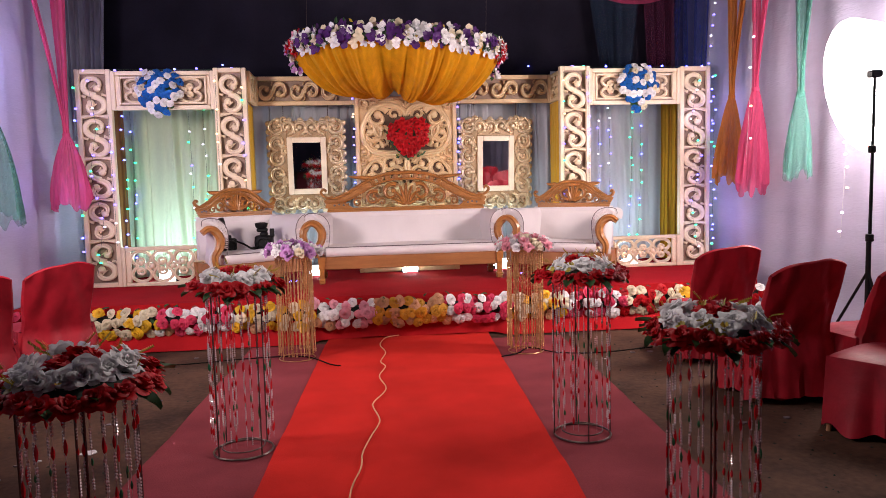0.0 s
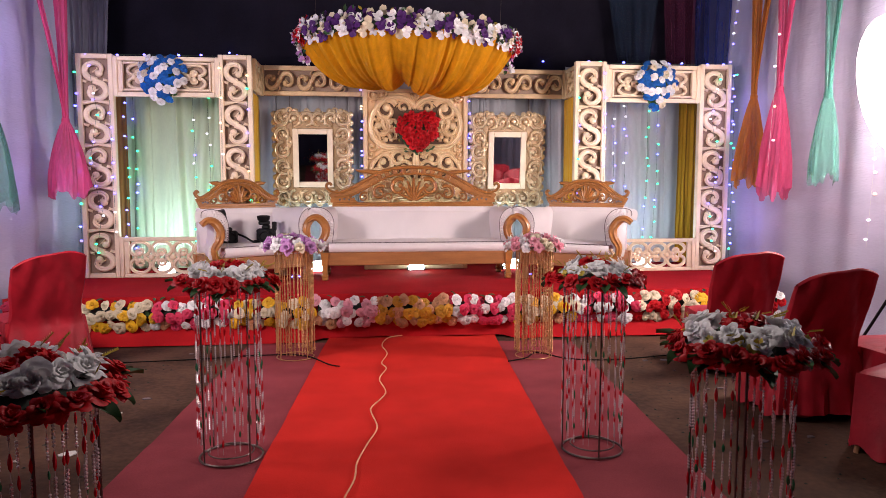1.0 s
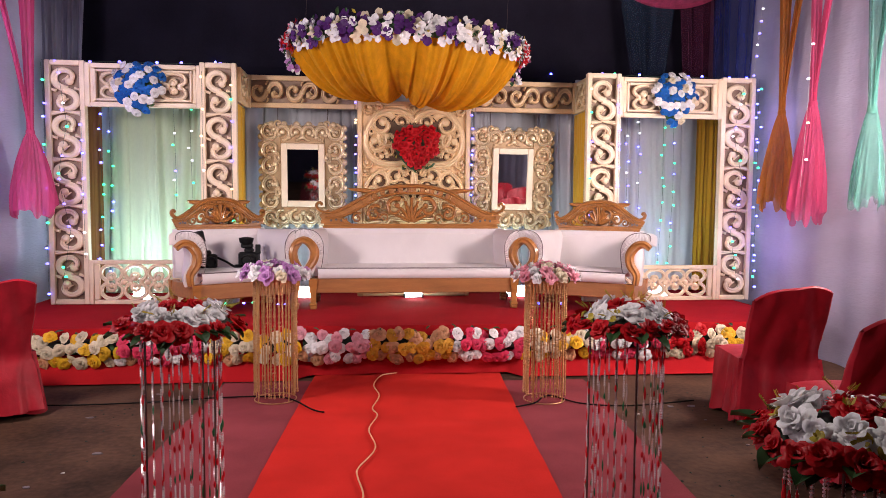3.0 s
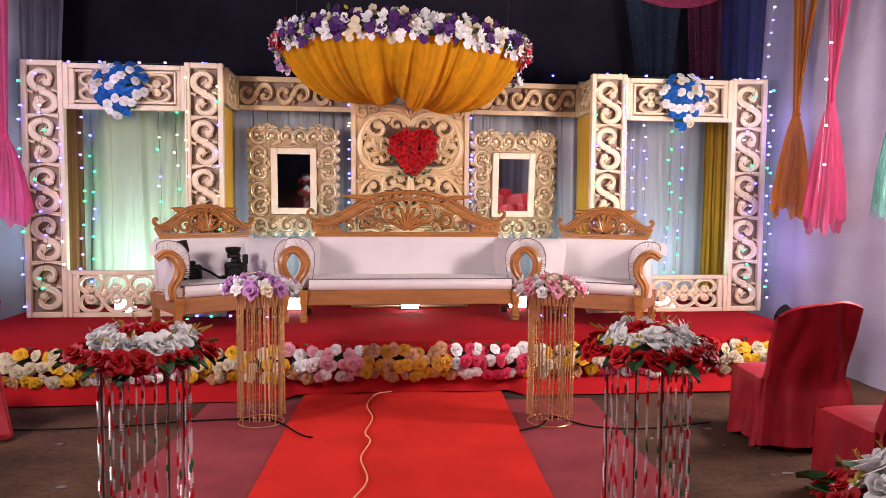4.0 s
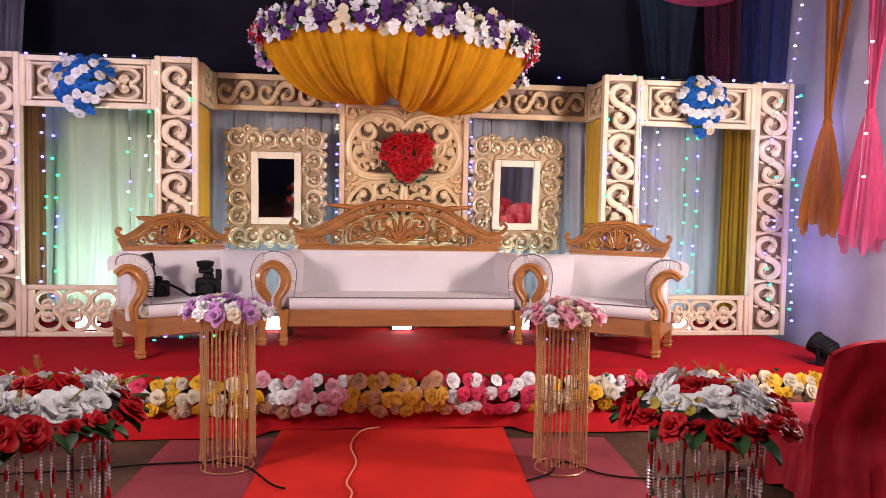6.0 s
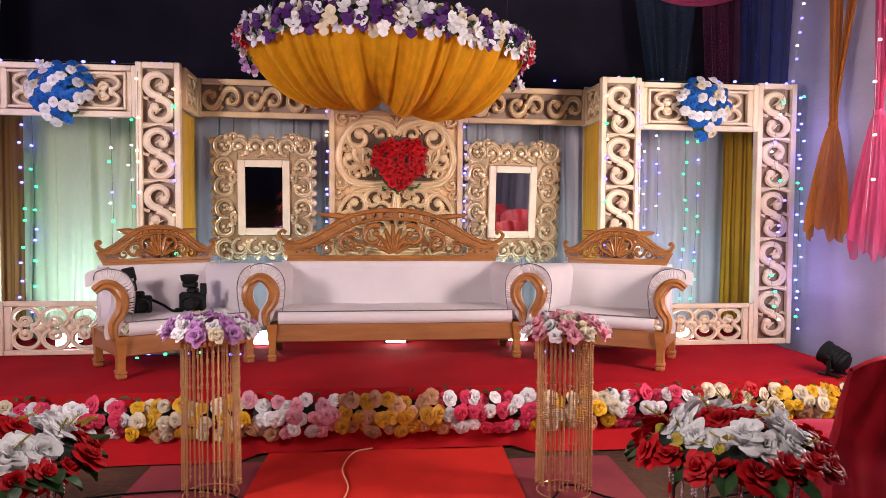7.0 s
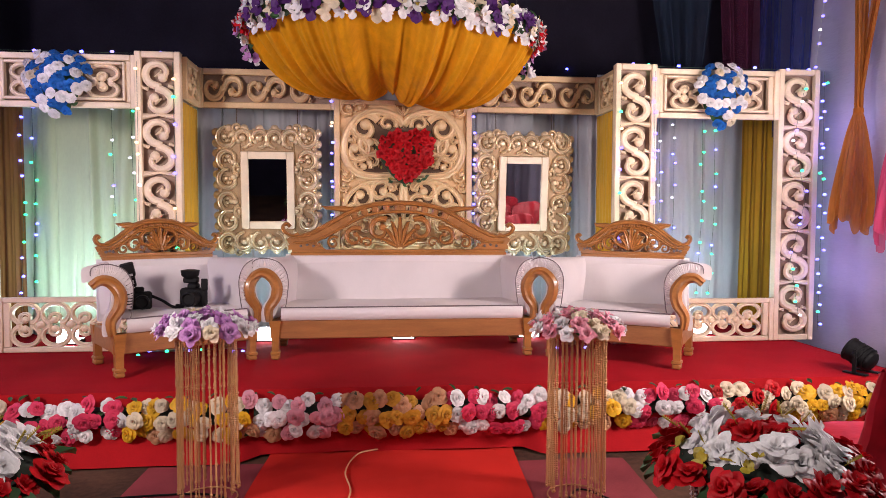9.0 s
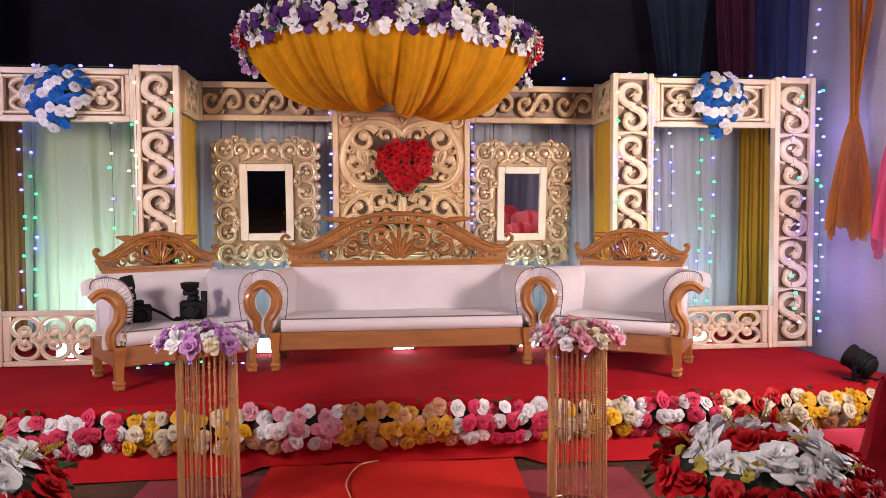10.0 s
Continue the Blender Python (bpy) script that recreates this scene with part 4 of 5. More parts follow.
# ---- hanging half canopy over the stage ----
def canopy():
    t = thing("flower_canopy", "orange net canopy edged with a thick ring of cloth roses", "canopy", pose(-0.13, 8.10, 0) @ pose(0, 0, 2.76, 0, 2.0, 0) @ pose(0, 0, -2.76))
    RX, RY, ZR = 1.05, 0.97, 2.76

    def fn(u, v):
        a = math.pi * (1 + u)
        ring = Vector((RX * math.cos(a), RY * math.sin(a), ZR))
        goal = Vector((0.10 * math.cos(a) + 0.02, 0.52 + 0.05 * math.sin(a), 2.52))
        p = ring.lerp(goal, v)
        lobe = 1 - 0.34 * math.exp(-((u - 0.46) / 0.05) ** 2) - 0.12 * math.exp(-((u - 0.30) / 0.03) ** 2)
        p.z -= 0.35 * math.sin(math.pi * v ** 0.8) * lobe * (0.75 + 0.25 * math.sin(math.pi * u)) * (0.9 + 0.2 * u)
        pl = 0.034 * math.sin(u * 92 + 5 * math.sin(u * 6)) * (0.4 + abs(math.sin(u * 14 + 1))) + 0.022 * math.sin(u * 150 + 4 * math.sin(u * 9)) + 0.03 * math.sin(u * 67 + 2) + 0.024 * math.sin(u * 37) + 0.012 * math.sin(u * 310 + 3 * math.sin(u * 21))
        p += (p - Vector((0, 0.4, 2.7))).normalized() * pl * (0.62 + 0.38 * v)
        return p
    part("net", M().grid(fn, 620, 22), tulle, t, "gathered orange net")
    part("hoop", M().tube([(RX * math.cos(math.pi * (1 + i / 40)), RY * math.sin(math.pi * (1 + i / 40)), ZR) for i in range(41)], 0.02, 8), steel, t)
    part("crossbar", M().tube([(-RX, 0, ZR), (RX, 0, ZR)], 0.018, 8), steel, t)
    part("hanger", M().tube([(-RX * 0.9, 0, ZR), (-RX * 0.9, 0, ROOF)], 0.002, 6), steel, t)
    part("hanger", M().tube([(RX * 0.9, 0, ZR), (RX * 0.9, 0, ROOF)], 0.002, 6), steel, t)
    rng = random.Random(21)
    n = 40
    for i in range(n):
        u = (i + 0.5) / n
        a = math.pi * (1 + u)
        d = Vector((math.cos(a), math.sin(a), 0))
        part("moss", M().boss(0, 0, 0.075, 0.05, n=8), leaf, t, at=Matrix.Translation((RX * d.x, RY * d.y, ZR + 0.045)) @ Matrix.Rotation(a + math.pi / 2, 4, "Z"))
        for row in range(4):
            j = (i // 2 + row) % 2
            if u < 0.05 or u > 0.97:
                col = ("white", "lilac")[j]
            elif u < 0.13:
                col = ("scarlet", "white", "pink", "scarlet")[(i + row) % 4]
            elif u > 0.84:
                col = ("scarlet", "white")[i % 2]
            else:
                col = ("purple", "white")[(i // 2 + (row + 1) // 2 + (rng.random() < 0.22)) % 2] if rng.random() < 0.92 else "cream"
                if col == "white" and rng.random() < 0.2:
                    col = "cream"
            p = Vector((RX * d.x, RY * d.y, ZR)) + d * (0.03 + 0.05 * math.sin(row * 1.05) + rng.uniform(-0.015, 0.025)) + Vector((0, 0, -0.03 + row * 0.05 + rng.uniform(-0.02, 0.02)))
            p += d.cross(Vector((0, 0, 1))) * rng.uniform(-0.025, 0.025)
            face = d + Vector((rng.uniform(-0.4, 0.4), rng.uniform(-0.4, 0.4), -0.35 + row * 0.3))
            part("orchid", ORCHID[col], None, t, at=facing(p, face, rng.uniform(-0.7, 0.7) + math.pi / 2, rng.uniform(0.78, 1.08)))
        for k in range(2):
            part("leaf", (LEAF, LEAF_LIME)[k], None, t, at=facing(Vector((RX * d.x, RY * d.y, ZR + rng.uniform(-0.05, 0.16))) + d * 0.06, d + Vector((rng.uniform(-1, 1), rng.uniform(-1, 1), rng.uniform(-0.6, 0.8))), rng.uniform(0, 6), rng.uniform(0.4, 0.75)))
    for s in (-1, 1):
        for k in range(12):
            col = ("white", "lilac", "pink")[k % 3]
            p = Vector((s * RX + rng.uniform(-0.05, 0.05), rng.uniform(-0.06, 0.1), ZR - 0.05 - rng.uniform(0, 0.14)))
            part("orchid" if k % 3 else "leaf", ORCHID[("white", "lilac")[k % 2]] if k % 3 else LEAF, None, t, at=facing(p, (s * 0.6 + rng.uniform(-0.4, 0.4), -0.9, rng.uniform(-0.4, 0.4)), rng.uniform(0, 6), rng.uniform(0.5, 0.8)))
    return t


canopy()


# ---- flower arrangements ----
def heart_wreath():
    t = thing("heart_wreath", "heart of scarlet cloth roses hung on the gilt panel", "wreath", pose(0.0, 8.69, 1.945) @ Matrix.Scale(1.12, 4))
    rng = random.Random(5)
    part("base", M().extrude([(p.x * 0.9, p.y * 0.9) for p in smooth_path([(0, 0.13), (0.10, 0.205), (0.2, 0.17), (0.225, 0.06), (0.17, -0.08), (0.0, -0.23), (-0.17, -0.08), (-0.225, 0.06), (-0.2, 0.17), (-0.10, 0.205)], 3)], -0.02, 0.015), leaf, t)
    made = []
    tries = 0
    while len(made) < 46 and tries < 4000:
        tries += 1
        x, z = rng.uniform(-0.24, 0.24), rng.uniform(-0.25, 0.23)
        q = ((x / 0.215) ** 2 + ((z + 0.02) / 0.205) ** 2 - 0.62) ** 3 - (x / 0.215) ** 2 * ((z + 0.02) / 0.205) ** 3
        if q > 0 or any((x - a) ** 2 + (z - b) ** 2 < 0.045 ** 2 for a, b in made):
            continue
        made.append((x, z))
        part("rose", rng.choice(RUFFLE["scarlet"]), None, t, at=facing((x, -0.05 - 0.04 * max(0, 1 - (x * x + z * z) / 0.05), z), (x * 2 + rng.uniform(-0.4, 0.4), -1, z * 2 + rng.uniform(-0.4, 0.4)), rng.uniform(0, 6), rng.uniform(0.5, 0.72)))
    for k in range(30):
        a, q = rng.uniform(0, 6.283), (1.0 if k < 16 else rng.uniform(0.2, 0.8))
        part("leaf", LEAF if k % 4 else LEAF_LIME, None, t, at=facing((0.2 * q * math.cos(a), -0.04 - 0.05 * (1 - q), 0.19 * q * math.sin(a) - 0.01), (math.cos(a), -1, math.sin(a)), rng.uniform(0, 6), rng.uniform(0.4, 0.65)))
    return t


heart_wreath()


def blue_bunch(x, z, seed, rows):
    """A ball of roses that tapers downwards; rows: laid in level rows of one colour, else mixed."""
    t = thing("flower_bunch", "hanging bunch of blue and white cloth roses on the lintel", "flower bunch", pose(x, 8.24, z), "blue and white bunches")
    rng = random.Random(seed)
    part("foam", M().lathe([(0.04, -0.19), (0.11, -0.1), (0.16, 0.05), (0.14, 0.15), (0.05, 0.18)], 14), leaf, t, at=pose(0, 0.02, 0) @ Matrix.Diagonal((1, 0.4, 1, 1)))
    made, tries = [], 0
    while len(made) < 52 and tries < 9000:
        tries += 1
        x1, z1 = rng.uniform(-0.23, 0.23), rng.uniform(-0.25, 0.24)
        lim = 0.225 if z1 > 0.0 else 0.225 * max(0.14, 1 + z1 / 0.29)
        if abs(x1) > lim or (x1 / 0.25) ** 2 + (z1 / 0.265) ** 2 > 1 or any((x1 - a) ** 2 + (z1 - b) ** 2 < 0.052 ** 2 for a, b in made):
            continue
        made.append((x1, z1))
        if rows:
            col = "blue" if math.sin(z1 * 48 + 0.6) + rng.uniform(-0.5, 0.5) + (0.9 * math.sin(x1 * 42) if z1 > 0.08 else 0) > -0.1 else "white"
        else:
            col = "blue" if math.sin(x1 * 40 + 1.0) * math.sin(z1 * 40 + 0.5) + rng.uniform(-0.45, 0.45) > -0.08 else "white"
        if col == "white" and rng.random() < 0.2:
            col = "cream"
        out = max(0, 1 - (x1 * x1 + z1 * z1) / 0.06)
        part("rose", ROSE[col], None, t, at=facing((x1, -0.05 - 0.09 * out - (0.02 if col != "blue" else 0), z1), (x1 * 4 + rng.uniform(-0.45, 0.45), -1, z1 * 4 + rng.uniform(-0.45, 0.45)), rng.uniform(0, 6), rng.uniform(0.74, 0.92)))
    for k in range(18):
        a, q = rng.uniform(0, 6.283), rng.uniform(0.3, 1)
        part("leaf", LEAF if k % 3 else LEAF_LIME, None, t, at=facing((0.19 * q * math.cos(a), -0.05 - 0.06 * (1 - q), 0.19 * q * math.sin(a)), (math.cos(a), -0.8, math.sin(a)), rng.uniform(0, 6), rng.uniform(0.4, 0.6)))


blue_bunch(-2.60, 2.41, 8, False)
blue_bunch(2.55, 2.43, 9, True)

# garland along the stage edge: blocks of colour
GY, GZ = 6.90, 0.262
BLOCKS = [(-3.55, ("rose", "white")), (-3.02, ("yellow", "cream")), (-2.38, ("rose", "white")), (-1.72, ("yellow", "cream")), (-1.02, ("pink", "white")), (-0.47, ("amber", "peach")), (0.15, ("rose", "white")), (0.78, ("yellow", "cream")),
          (1.30, ("rose", "white")), (1.86, ("red", "cream")), (2.40, ("yellow", "cream")), (3.0, ("red", "white"))]
rng = random.Random(31)
for bi, (x0, cols) in enumerate(BLOCKS):
    x1 = BLOCKS[bi + 1][0] if bi + 1 < len(BLOCKS) else 3.28
    t = thing("garland", "garland of %s and %s roses on the stage edge" % ({"rose": "hot pink", "amber": "amber yellow"}.get(cols[0], cols[0]), {"peach": "dusty peach"}.get(cols[1], cols[1])), "flower garland", pose((x0 + x1) / 2, GY, GZ), "stage edge garlands")
    w = x1 - x0
    # near-black roll: shade in the gaps between roses put into its colour
    part("stem_roll", M().tube([(-w / 2 + 0.02, 0.03, 0), (0, 0.03, 0.01), (w / 2 - 0.02, 0.03, 0)], 0.06, 8), moss, t)
    n = max(4, round(w / 0.070))
    for i in range(n):
        for row in range(3):
            xx = -w / 2 + (i + 0.5 + (0.5 if row == 1 else 0) - 0.25) * w / n + rng.uniform(-0.028, 0.028)
            zz = (-0.085, 0.0, 0.082)[row] + rng.uniform(-0.022, 0.022)
            col = cols[(i + row + (rng.random() < 0.25)) % 2]
            if row == 0 and rng.random() < 0.2:
                col = "peach"
            part("rose", ROSE[col], None, t, at=facing((xx, -0.035 - 0.035 * (row == 1) + rng.uniform(-0.03, 0.02), zz), (rng.uniform(-0.6, 0.6), -1, (-0.35, 0.1, 0.65)[row] + rng.uniform(-0.4, 0.4)), rng.uniform(0, 6), rng.uniform(0.84, 1.12)))
        if i % 2 == 0:
            part("leaf", LEAF, None, t, at=facing((-w / 2 + (i + rng.random()) * w / n, 0.0, 0.12), (rng.uniform(-0.6, 0.6), -0.2, 1), rng.uniform(0, 6), rng.uniform(0.45, 0.75)))
            part("leaf", LEAF, None, t, at=facing((-w / 2 + (i + rng.random()) * w / n, -0.03, rng.uniform(-0.1, 0.05)), (rng.uniform(-0.6, 0.6), -1, rng.uniform(-0.5, 0.5)), rng.uniform(0, 6), rng.uniform(0.45, 0.7)))


# ---- flower stands ----
def strand_mesh(name, h, kind, seed):
    """One hanging string of beads, its top at the origin."""
    rng = random.Random(seed)
    m = M()
    z = 0.0
    if kind == "gold":
        while z > -h:
            r = 0.0082 if rng.random() < 0.16 else 0.0049
            m.lathe([(0.001, z - 2 * r), (r * 0.8, z - 1.6 * r), (r, z - r), (r * 0.8, z - 0.4 * r), (0.001, z)], 5)
            z -= 2 * r * 1.02
        return m.mesh(name, gold_bead)
    m.tube([(0, 0, 0), (0, 0, -h)], 0.0008, 4, 0)
    z = -rng.uniform(0, 0.05)
    while z > -h + 0.02:
        # a run of clear beads, then a red or green cloth drop, with bare thread between
        for _ in range(rng.randint(4, 10)):
            r = 0.0046
            if z - 2 * r > -h:
                m.lathe([(0.001, z - 2 * r), (r, z - 1.4 * r), (r, z - 0.6 * r), (0.001, z)], 5, 0)
            z -= 2 * r * 1.08
        z -= rng.uniform(0.008, 0.03)
        k, L, r = rng.choice((1, 1, 2)), rng.uniform(0.025, 0.06), rng.uniform(0.0038, 0.0068)
        if z - L > -h:
            m.lathe([(0.001, z - L), (r * 0.8, z - L * 0.8), (r, z - L * 0.45), (r * 0.55, z - L * 0.15), (0.001, z)], 6, k)
        z -= L + rng.uniform(0.006, 0.04)
    return m.mesh(name, [clear_bead, red_bead, green_bead])


GOLD_STRANDS = [strand_mesh("gold_strand", 0.80, "gold", i) for i in range(4)]
RED_STRANDS = [strand_mesh("bead_strand", 0.82, "red", 40 + i) for i in range(6)]


def ring_points(r, z, n=28):
    return [(r * math.cos(2 * math.pi * i / n), r * math.sin(2 * math.pi * i / n), z) for i in range(n + 1)]


def stand(x, y, kind, label, seed, blooms, r=0.145, H=0.855, turn=0.0):
    t = thing("flower_stand", label, "flower stand", pose(x, y, 0.006, 0, 0, turn), "aisle flower stands")
    rng = random.Random(seed)
    metal = gold_bead if kind == "gold" else steel
    for z in (0.012, H):
        part("ring", M().tube(ring_points(r, z), 0.0038 if kind == "gold" else 0.006, 6), metal, t)
    if kind != "gold":
        part("ring", M().tube(ring_points(r * 0.72, 0.035), 0.004, 6), metal, t)
    for i in range(4):
        a = math.pi / 4 + i * math.pi / 2
        part("rod", M().tube([(r * math.cos(a), r * math.sin(a), 0.006), (r * math.cos(a), r * math.sin(a), H)], 0.0042, 6), metal, t)
    n = 34 if kind == "gold" else 24
    for i in range(n):
        a = 2 * math.pi * (i + rng.uniform(-0.2, 0.2)) / n
        src = GOLD_STRANDS if kind == "gold" else RED_STRANDS
        part("bead_strand", rng.choice(src), None, t, at=facing((r * 1.0 * math.cos(a), r * 1.0 * math.sin(a), H), (rng.uniform(-0.012, 0.012), rng.uniform(-0.012, 0.012), 1), rng.uniform(0, 6), 1.0))
    part("tray", M().lathe([(0.02, H - 0.004), (r * 1.08, H), (r * 1.08, H + 0.012), (0.02, H + 0.018)], 20), leaf if kind != "gold" else gold_bead, t)
    blooms(t, rng, H + 0.01, r)
    return t


def soft_blooms(col):
    def make(t, rng, z, r):
        for ring, (n, rad, up, tilt) in enumerate(((15, 0.20, 0.02, 1.3), (12, 0.15, 0.05, 0.8), (7, 0.08, 0.07, 0.5), (2, 0.02, 0.08, 0.2))):
            for i in range(n):
                a = 2 * math.pi * (i + 0.5 * ring) / n
                d = Vector((math.cos(a), math.sin(a), 0))
                c = col if (i + ring) % 2 else ("white" if rng.random() < 0.75 else "cream")
                part("bloom", BUD[c], None, t, at=facing(d * (rad + rng.uniform(-0.02, 0.02)) + Vector((0, 0, z + up)), d * tilt + Vector((rng.uniform(-0.35, 0.35), rng.uniform(-0.35, 0.35), 0.8)), rng.uniform(0, 6), rng.uniform(0.9, 1.15)))
        for i in range(7):
            a = rng.uniform(0, 6.283)
            part("leaf", LEAF, None, t, at=facing((0.17 * math.cos(a), 0.17 * math.sin(a), z + 0.01), (math.cos(a), math.sin(a), 0.2), rng.uniform(0, 6), 0.6))
    return make


def red_white_blooms(t, rng, z, r):
    # near-black bed keeps the gaps between the blooms dark by its colour
    part("moss", M().lathe([(0.05, z - 0.03), (0.19, z - 0.02), (0.20, z), (0.13, z + 0.03), (0.03, z + 0.05)], 16), moss, t)
    for n, rad, up, tilt, col, s in ((20, 0.208, -0.010, 0.7, "red", 0.70), (9, 0.17, -0.022, 1.6, "red", 0.5), (14, 0.128, 0.034, 0.75, "white", 0.82), (6, 0.045, 0.05, 0.4, "red", 0.72)):
        for i in range(n):
            a = 2 * math.pi * (i + rng.uniform(-0.2, 0.2)) / n
            d = Vector((math.cos(a), math.sin(a), 0))
            part("bloom", rng.choice(RUFFLE[col]), None, t, at=facing(d * (rad + rng.uniform(-0.018, 0.018)) + Vector((0, 0, z + up + rng.uniform(-0.012, 0.014))), d * tilt + Vector((rng.uniform(-0.4, 0.4), rng.uniform(-0.4, 0.4), 0.8)), rng.uniform(0, 6), s * rng.uniform(0.86, 1.12)))
    for i in range(24):
        a = rng.uniform(0, 6.283)
        part("leaf", LEAF, None, t, at=spread((0.19 * math.cos(a), 0.19 * math.sin(a), z - 0.01), a + rng.uniform(-0.5, 0.5), rng.uniform(-45, 10), rng.uniform(0.8, 1.25)))
    for i in range(6):
        # small yellow-green blossoms tucked in beside the white ring
        a = rng.uniform(0, 6.283)
        d = Vector((math.cos(a), math.sin(a), 0))
        part("blossom", LIME_BLOOM, None, t, at=facing(d * rng.uniform(0.165, 0.19) + Vector((0, 0, z + 0.03 + rng.uniform(-0.01, 0.015))), d + Vector((rng.uniform(-0.4, 0.4), rng.uniform(-0.4, 0.4), 0.9)), rng.uniform(0, 6), rng.uniform(0.4, 0.6)))
    for i in range(16):
        # fine yellow-green fern sprigs: a stalk with small leaflets
        a = rng.uniform(0, 6.283)
        rr = rng.choice((0.075, 0.165, 0.19))
        at = spread((rr * math.cos(a), rr * math.sin(a), z + 0.075 * (0.28 - rr) / 0.18 + 0.01), a + rng.uniform(-0.8, 0.8), rng.uniform(10, 60), rng.uniform(0.45, 0.75))
        part("sprig", FERN, None, t, at=at)


stand(-1.14, 6.28, "gold", "gold beaded flower stand with lilac and white blooms", 1, soft_blooms("lilac"))
stand(0.75, 6.13, "gold", "gold beaded flower stand with pink and white blooms", 2, soft_blooms("pink"))
RW = "wire flower stand with hanging beads under red and white roses"
stand(-1.258, 4.20, "red", RW, 3, red_white_blooms, 0.155, 0.895)
stand(0.588, 4.11, "red", RW, 4, red_white_blooms, 0.155, 0.895, turn=40)
stand(-1.42, 2.45, "red", RW, 5, red_white_blooms, 0.155, turn=70)
stand(0.63, 2.72, "red", RW, 6, red_white_blooms, 0.155, turn=20)


# ---- chairs in satin covers ----
def chair_mesh_parts(t):
    W, D, SH = 0.25, 0.44, 0.44

    def back(face):
        def fn(u, v):
            s = 2 * u - 1
            z = 0.05 + v * 0.87
            up = max(0.0, (z - 0.40) / 0.52)
            low = 1 - min(1.0, z / 0.40)
            half = W * (0.97 - 0.05 * up - 0.07 * math.exp(-((z - 0.5) / 0.12) ** 2)) + 0.05 * low
            drop = 0.05 * max(0, abs(s) - 0.35) ** 2 * up / 0.42 + (0.03 - 0.03 * s) * up * up
            fold = 0.016 * low * math.sin(s * 9 + 1) + 0.010 * low * math.sin(s * 21)
            y = -0.17 * up + face * (0.016 + 0.02 * (1 - up)) - 0.035 * (1 - s * s) - 0.085 * low + fold
            y += 0.022 * noise.noise(Vector((s * 2.6, v * 3.4, face * 3.0))) + 0.010 * noise.noise(Vector((s * 7, v * 9, face)))
            return (s * half, y, z - drop)
        return fn
    m = M().grid(back(1), 22, 20).grid(back(-1), 22, 20)
    b, f = back(1), back(-1)
    m.grid(lambda u, v: Vector(b(u, 1)).lerp(Vector(f(u, 1)), v) + Vector((0, 0, 0.012 * math.sin(math.pi * v))), 14, 3)
    m.grid(lambda u, v: Vector(b(0, u)).lerp(Vector(f(0, u)), v) + Vector((-0.012 * math.sin(math.pi * v), 0, 0)), 12, 3)
    m.grid(lambda u, v: Vector(b(1, u)).lerp(Vector(f(1, u)), v) + Vector((0.012 * math.sin(math.pi * v), 0, 0)), 12, 3)
    part("back_cover", m, satin, t)
    part("seat_cover", M().grid(lambda u, v: ((2 * u - 1) * (W + 0.01), -0.02 + v * D, SH + 0.012 * math.sin(math.pi * u) * math.sin(math.pi * v) - 0.02 * (abs(2 * u - 1) ** 8 + v ** 10)), 12, 10), satin, t)

    def skirt_fn(u, v):
        # round the seat's edge, down to the ground
        per = [(-W - 0.01, -0.03), (W + 0.01, -0.03), (W + 0.01, D - 0.02), (-W - 0.01, D - 0.02)]
        q = u * 4
        i = int(min(3, q))
        a, c = Vector(per[i]), Vector(per[(i + 1) % 4])
        p = a.lerp(c, q - i)
        out = (p - Vector((0, D / 2 - 0.02))).normalized()
        fall = 1 - v
        w = 0.022 * fall * math.sin(u * 71 + 2.5 * math.sin(u * 20)) + 0.014 * fall * math.sin(u * 31 + 1) + 0.05 * fall
        p = p + out * w
        return (p.x, p.y, 0.035 + (SH - 0.055) * v + 0.02 * fall * math.sin(u * 50))
    part("skirt", M().grid(skirt_fn, 140, 8), satin, t)
    for sx in (-1, 1):
        for y in (0.0, D - 0.06):
            part("leg", M().tube([(sx * (W - 0.02), y, 0.30), (sx * (W + 0.005), y + (0.02 if y else -0.02), 0.0)], [0.018, 0.014], 8), tan, t)


first = None
for cx, cy, rz in ((2.13, 5.52, -8), (2.08, 4.52, -2), (2.62, 4.35, 4), (2.36, 3.72, 30), (-2.87, 5.95, 38), (-3.12, 5.25, 30)):
    at = pose(cx, cy, 0, 0, 0, rz)
    if first is None:
        first = thing("banquet_chair", "plastic chair in a deep red satin cover", "chair", at, "guest chairs")
        chair_mesh_parts(first)
    else:
        copy_thing(first, at)


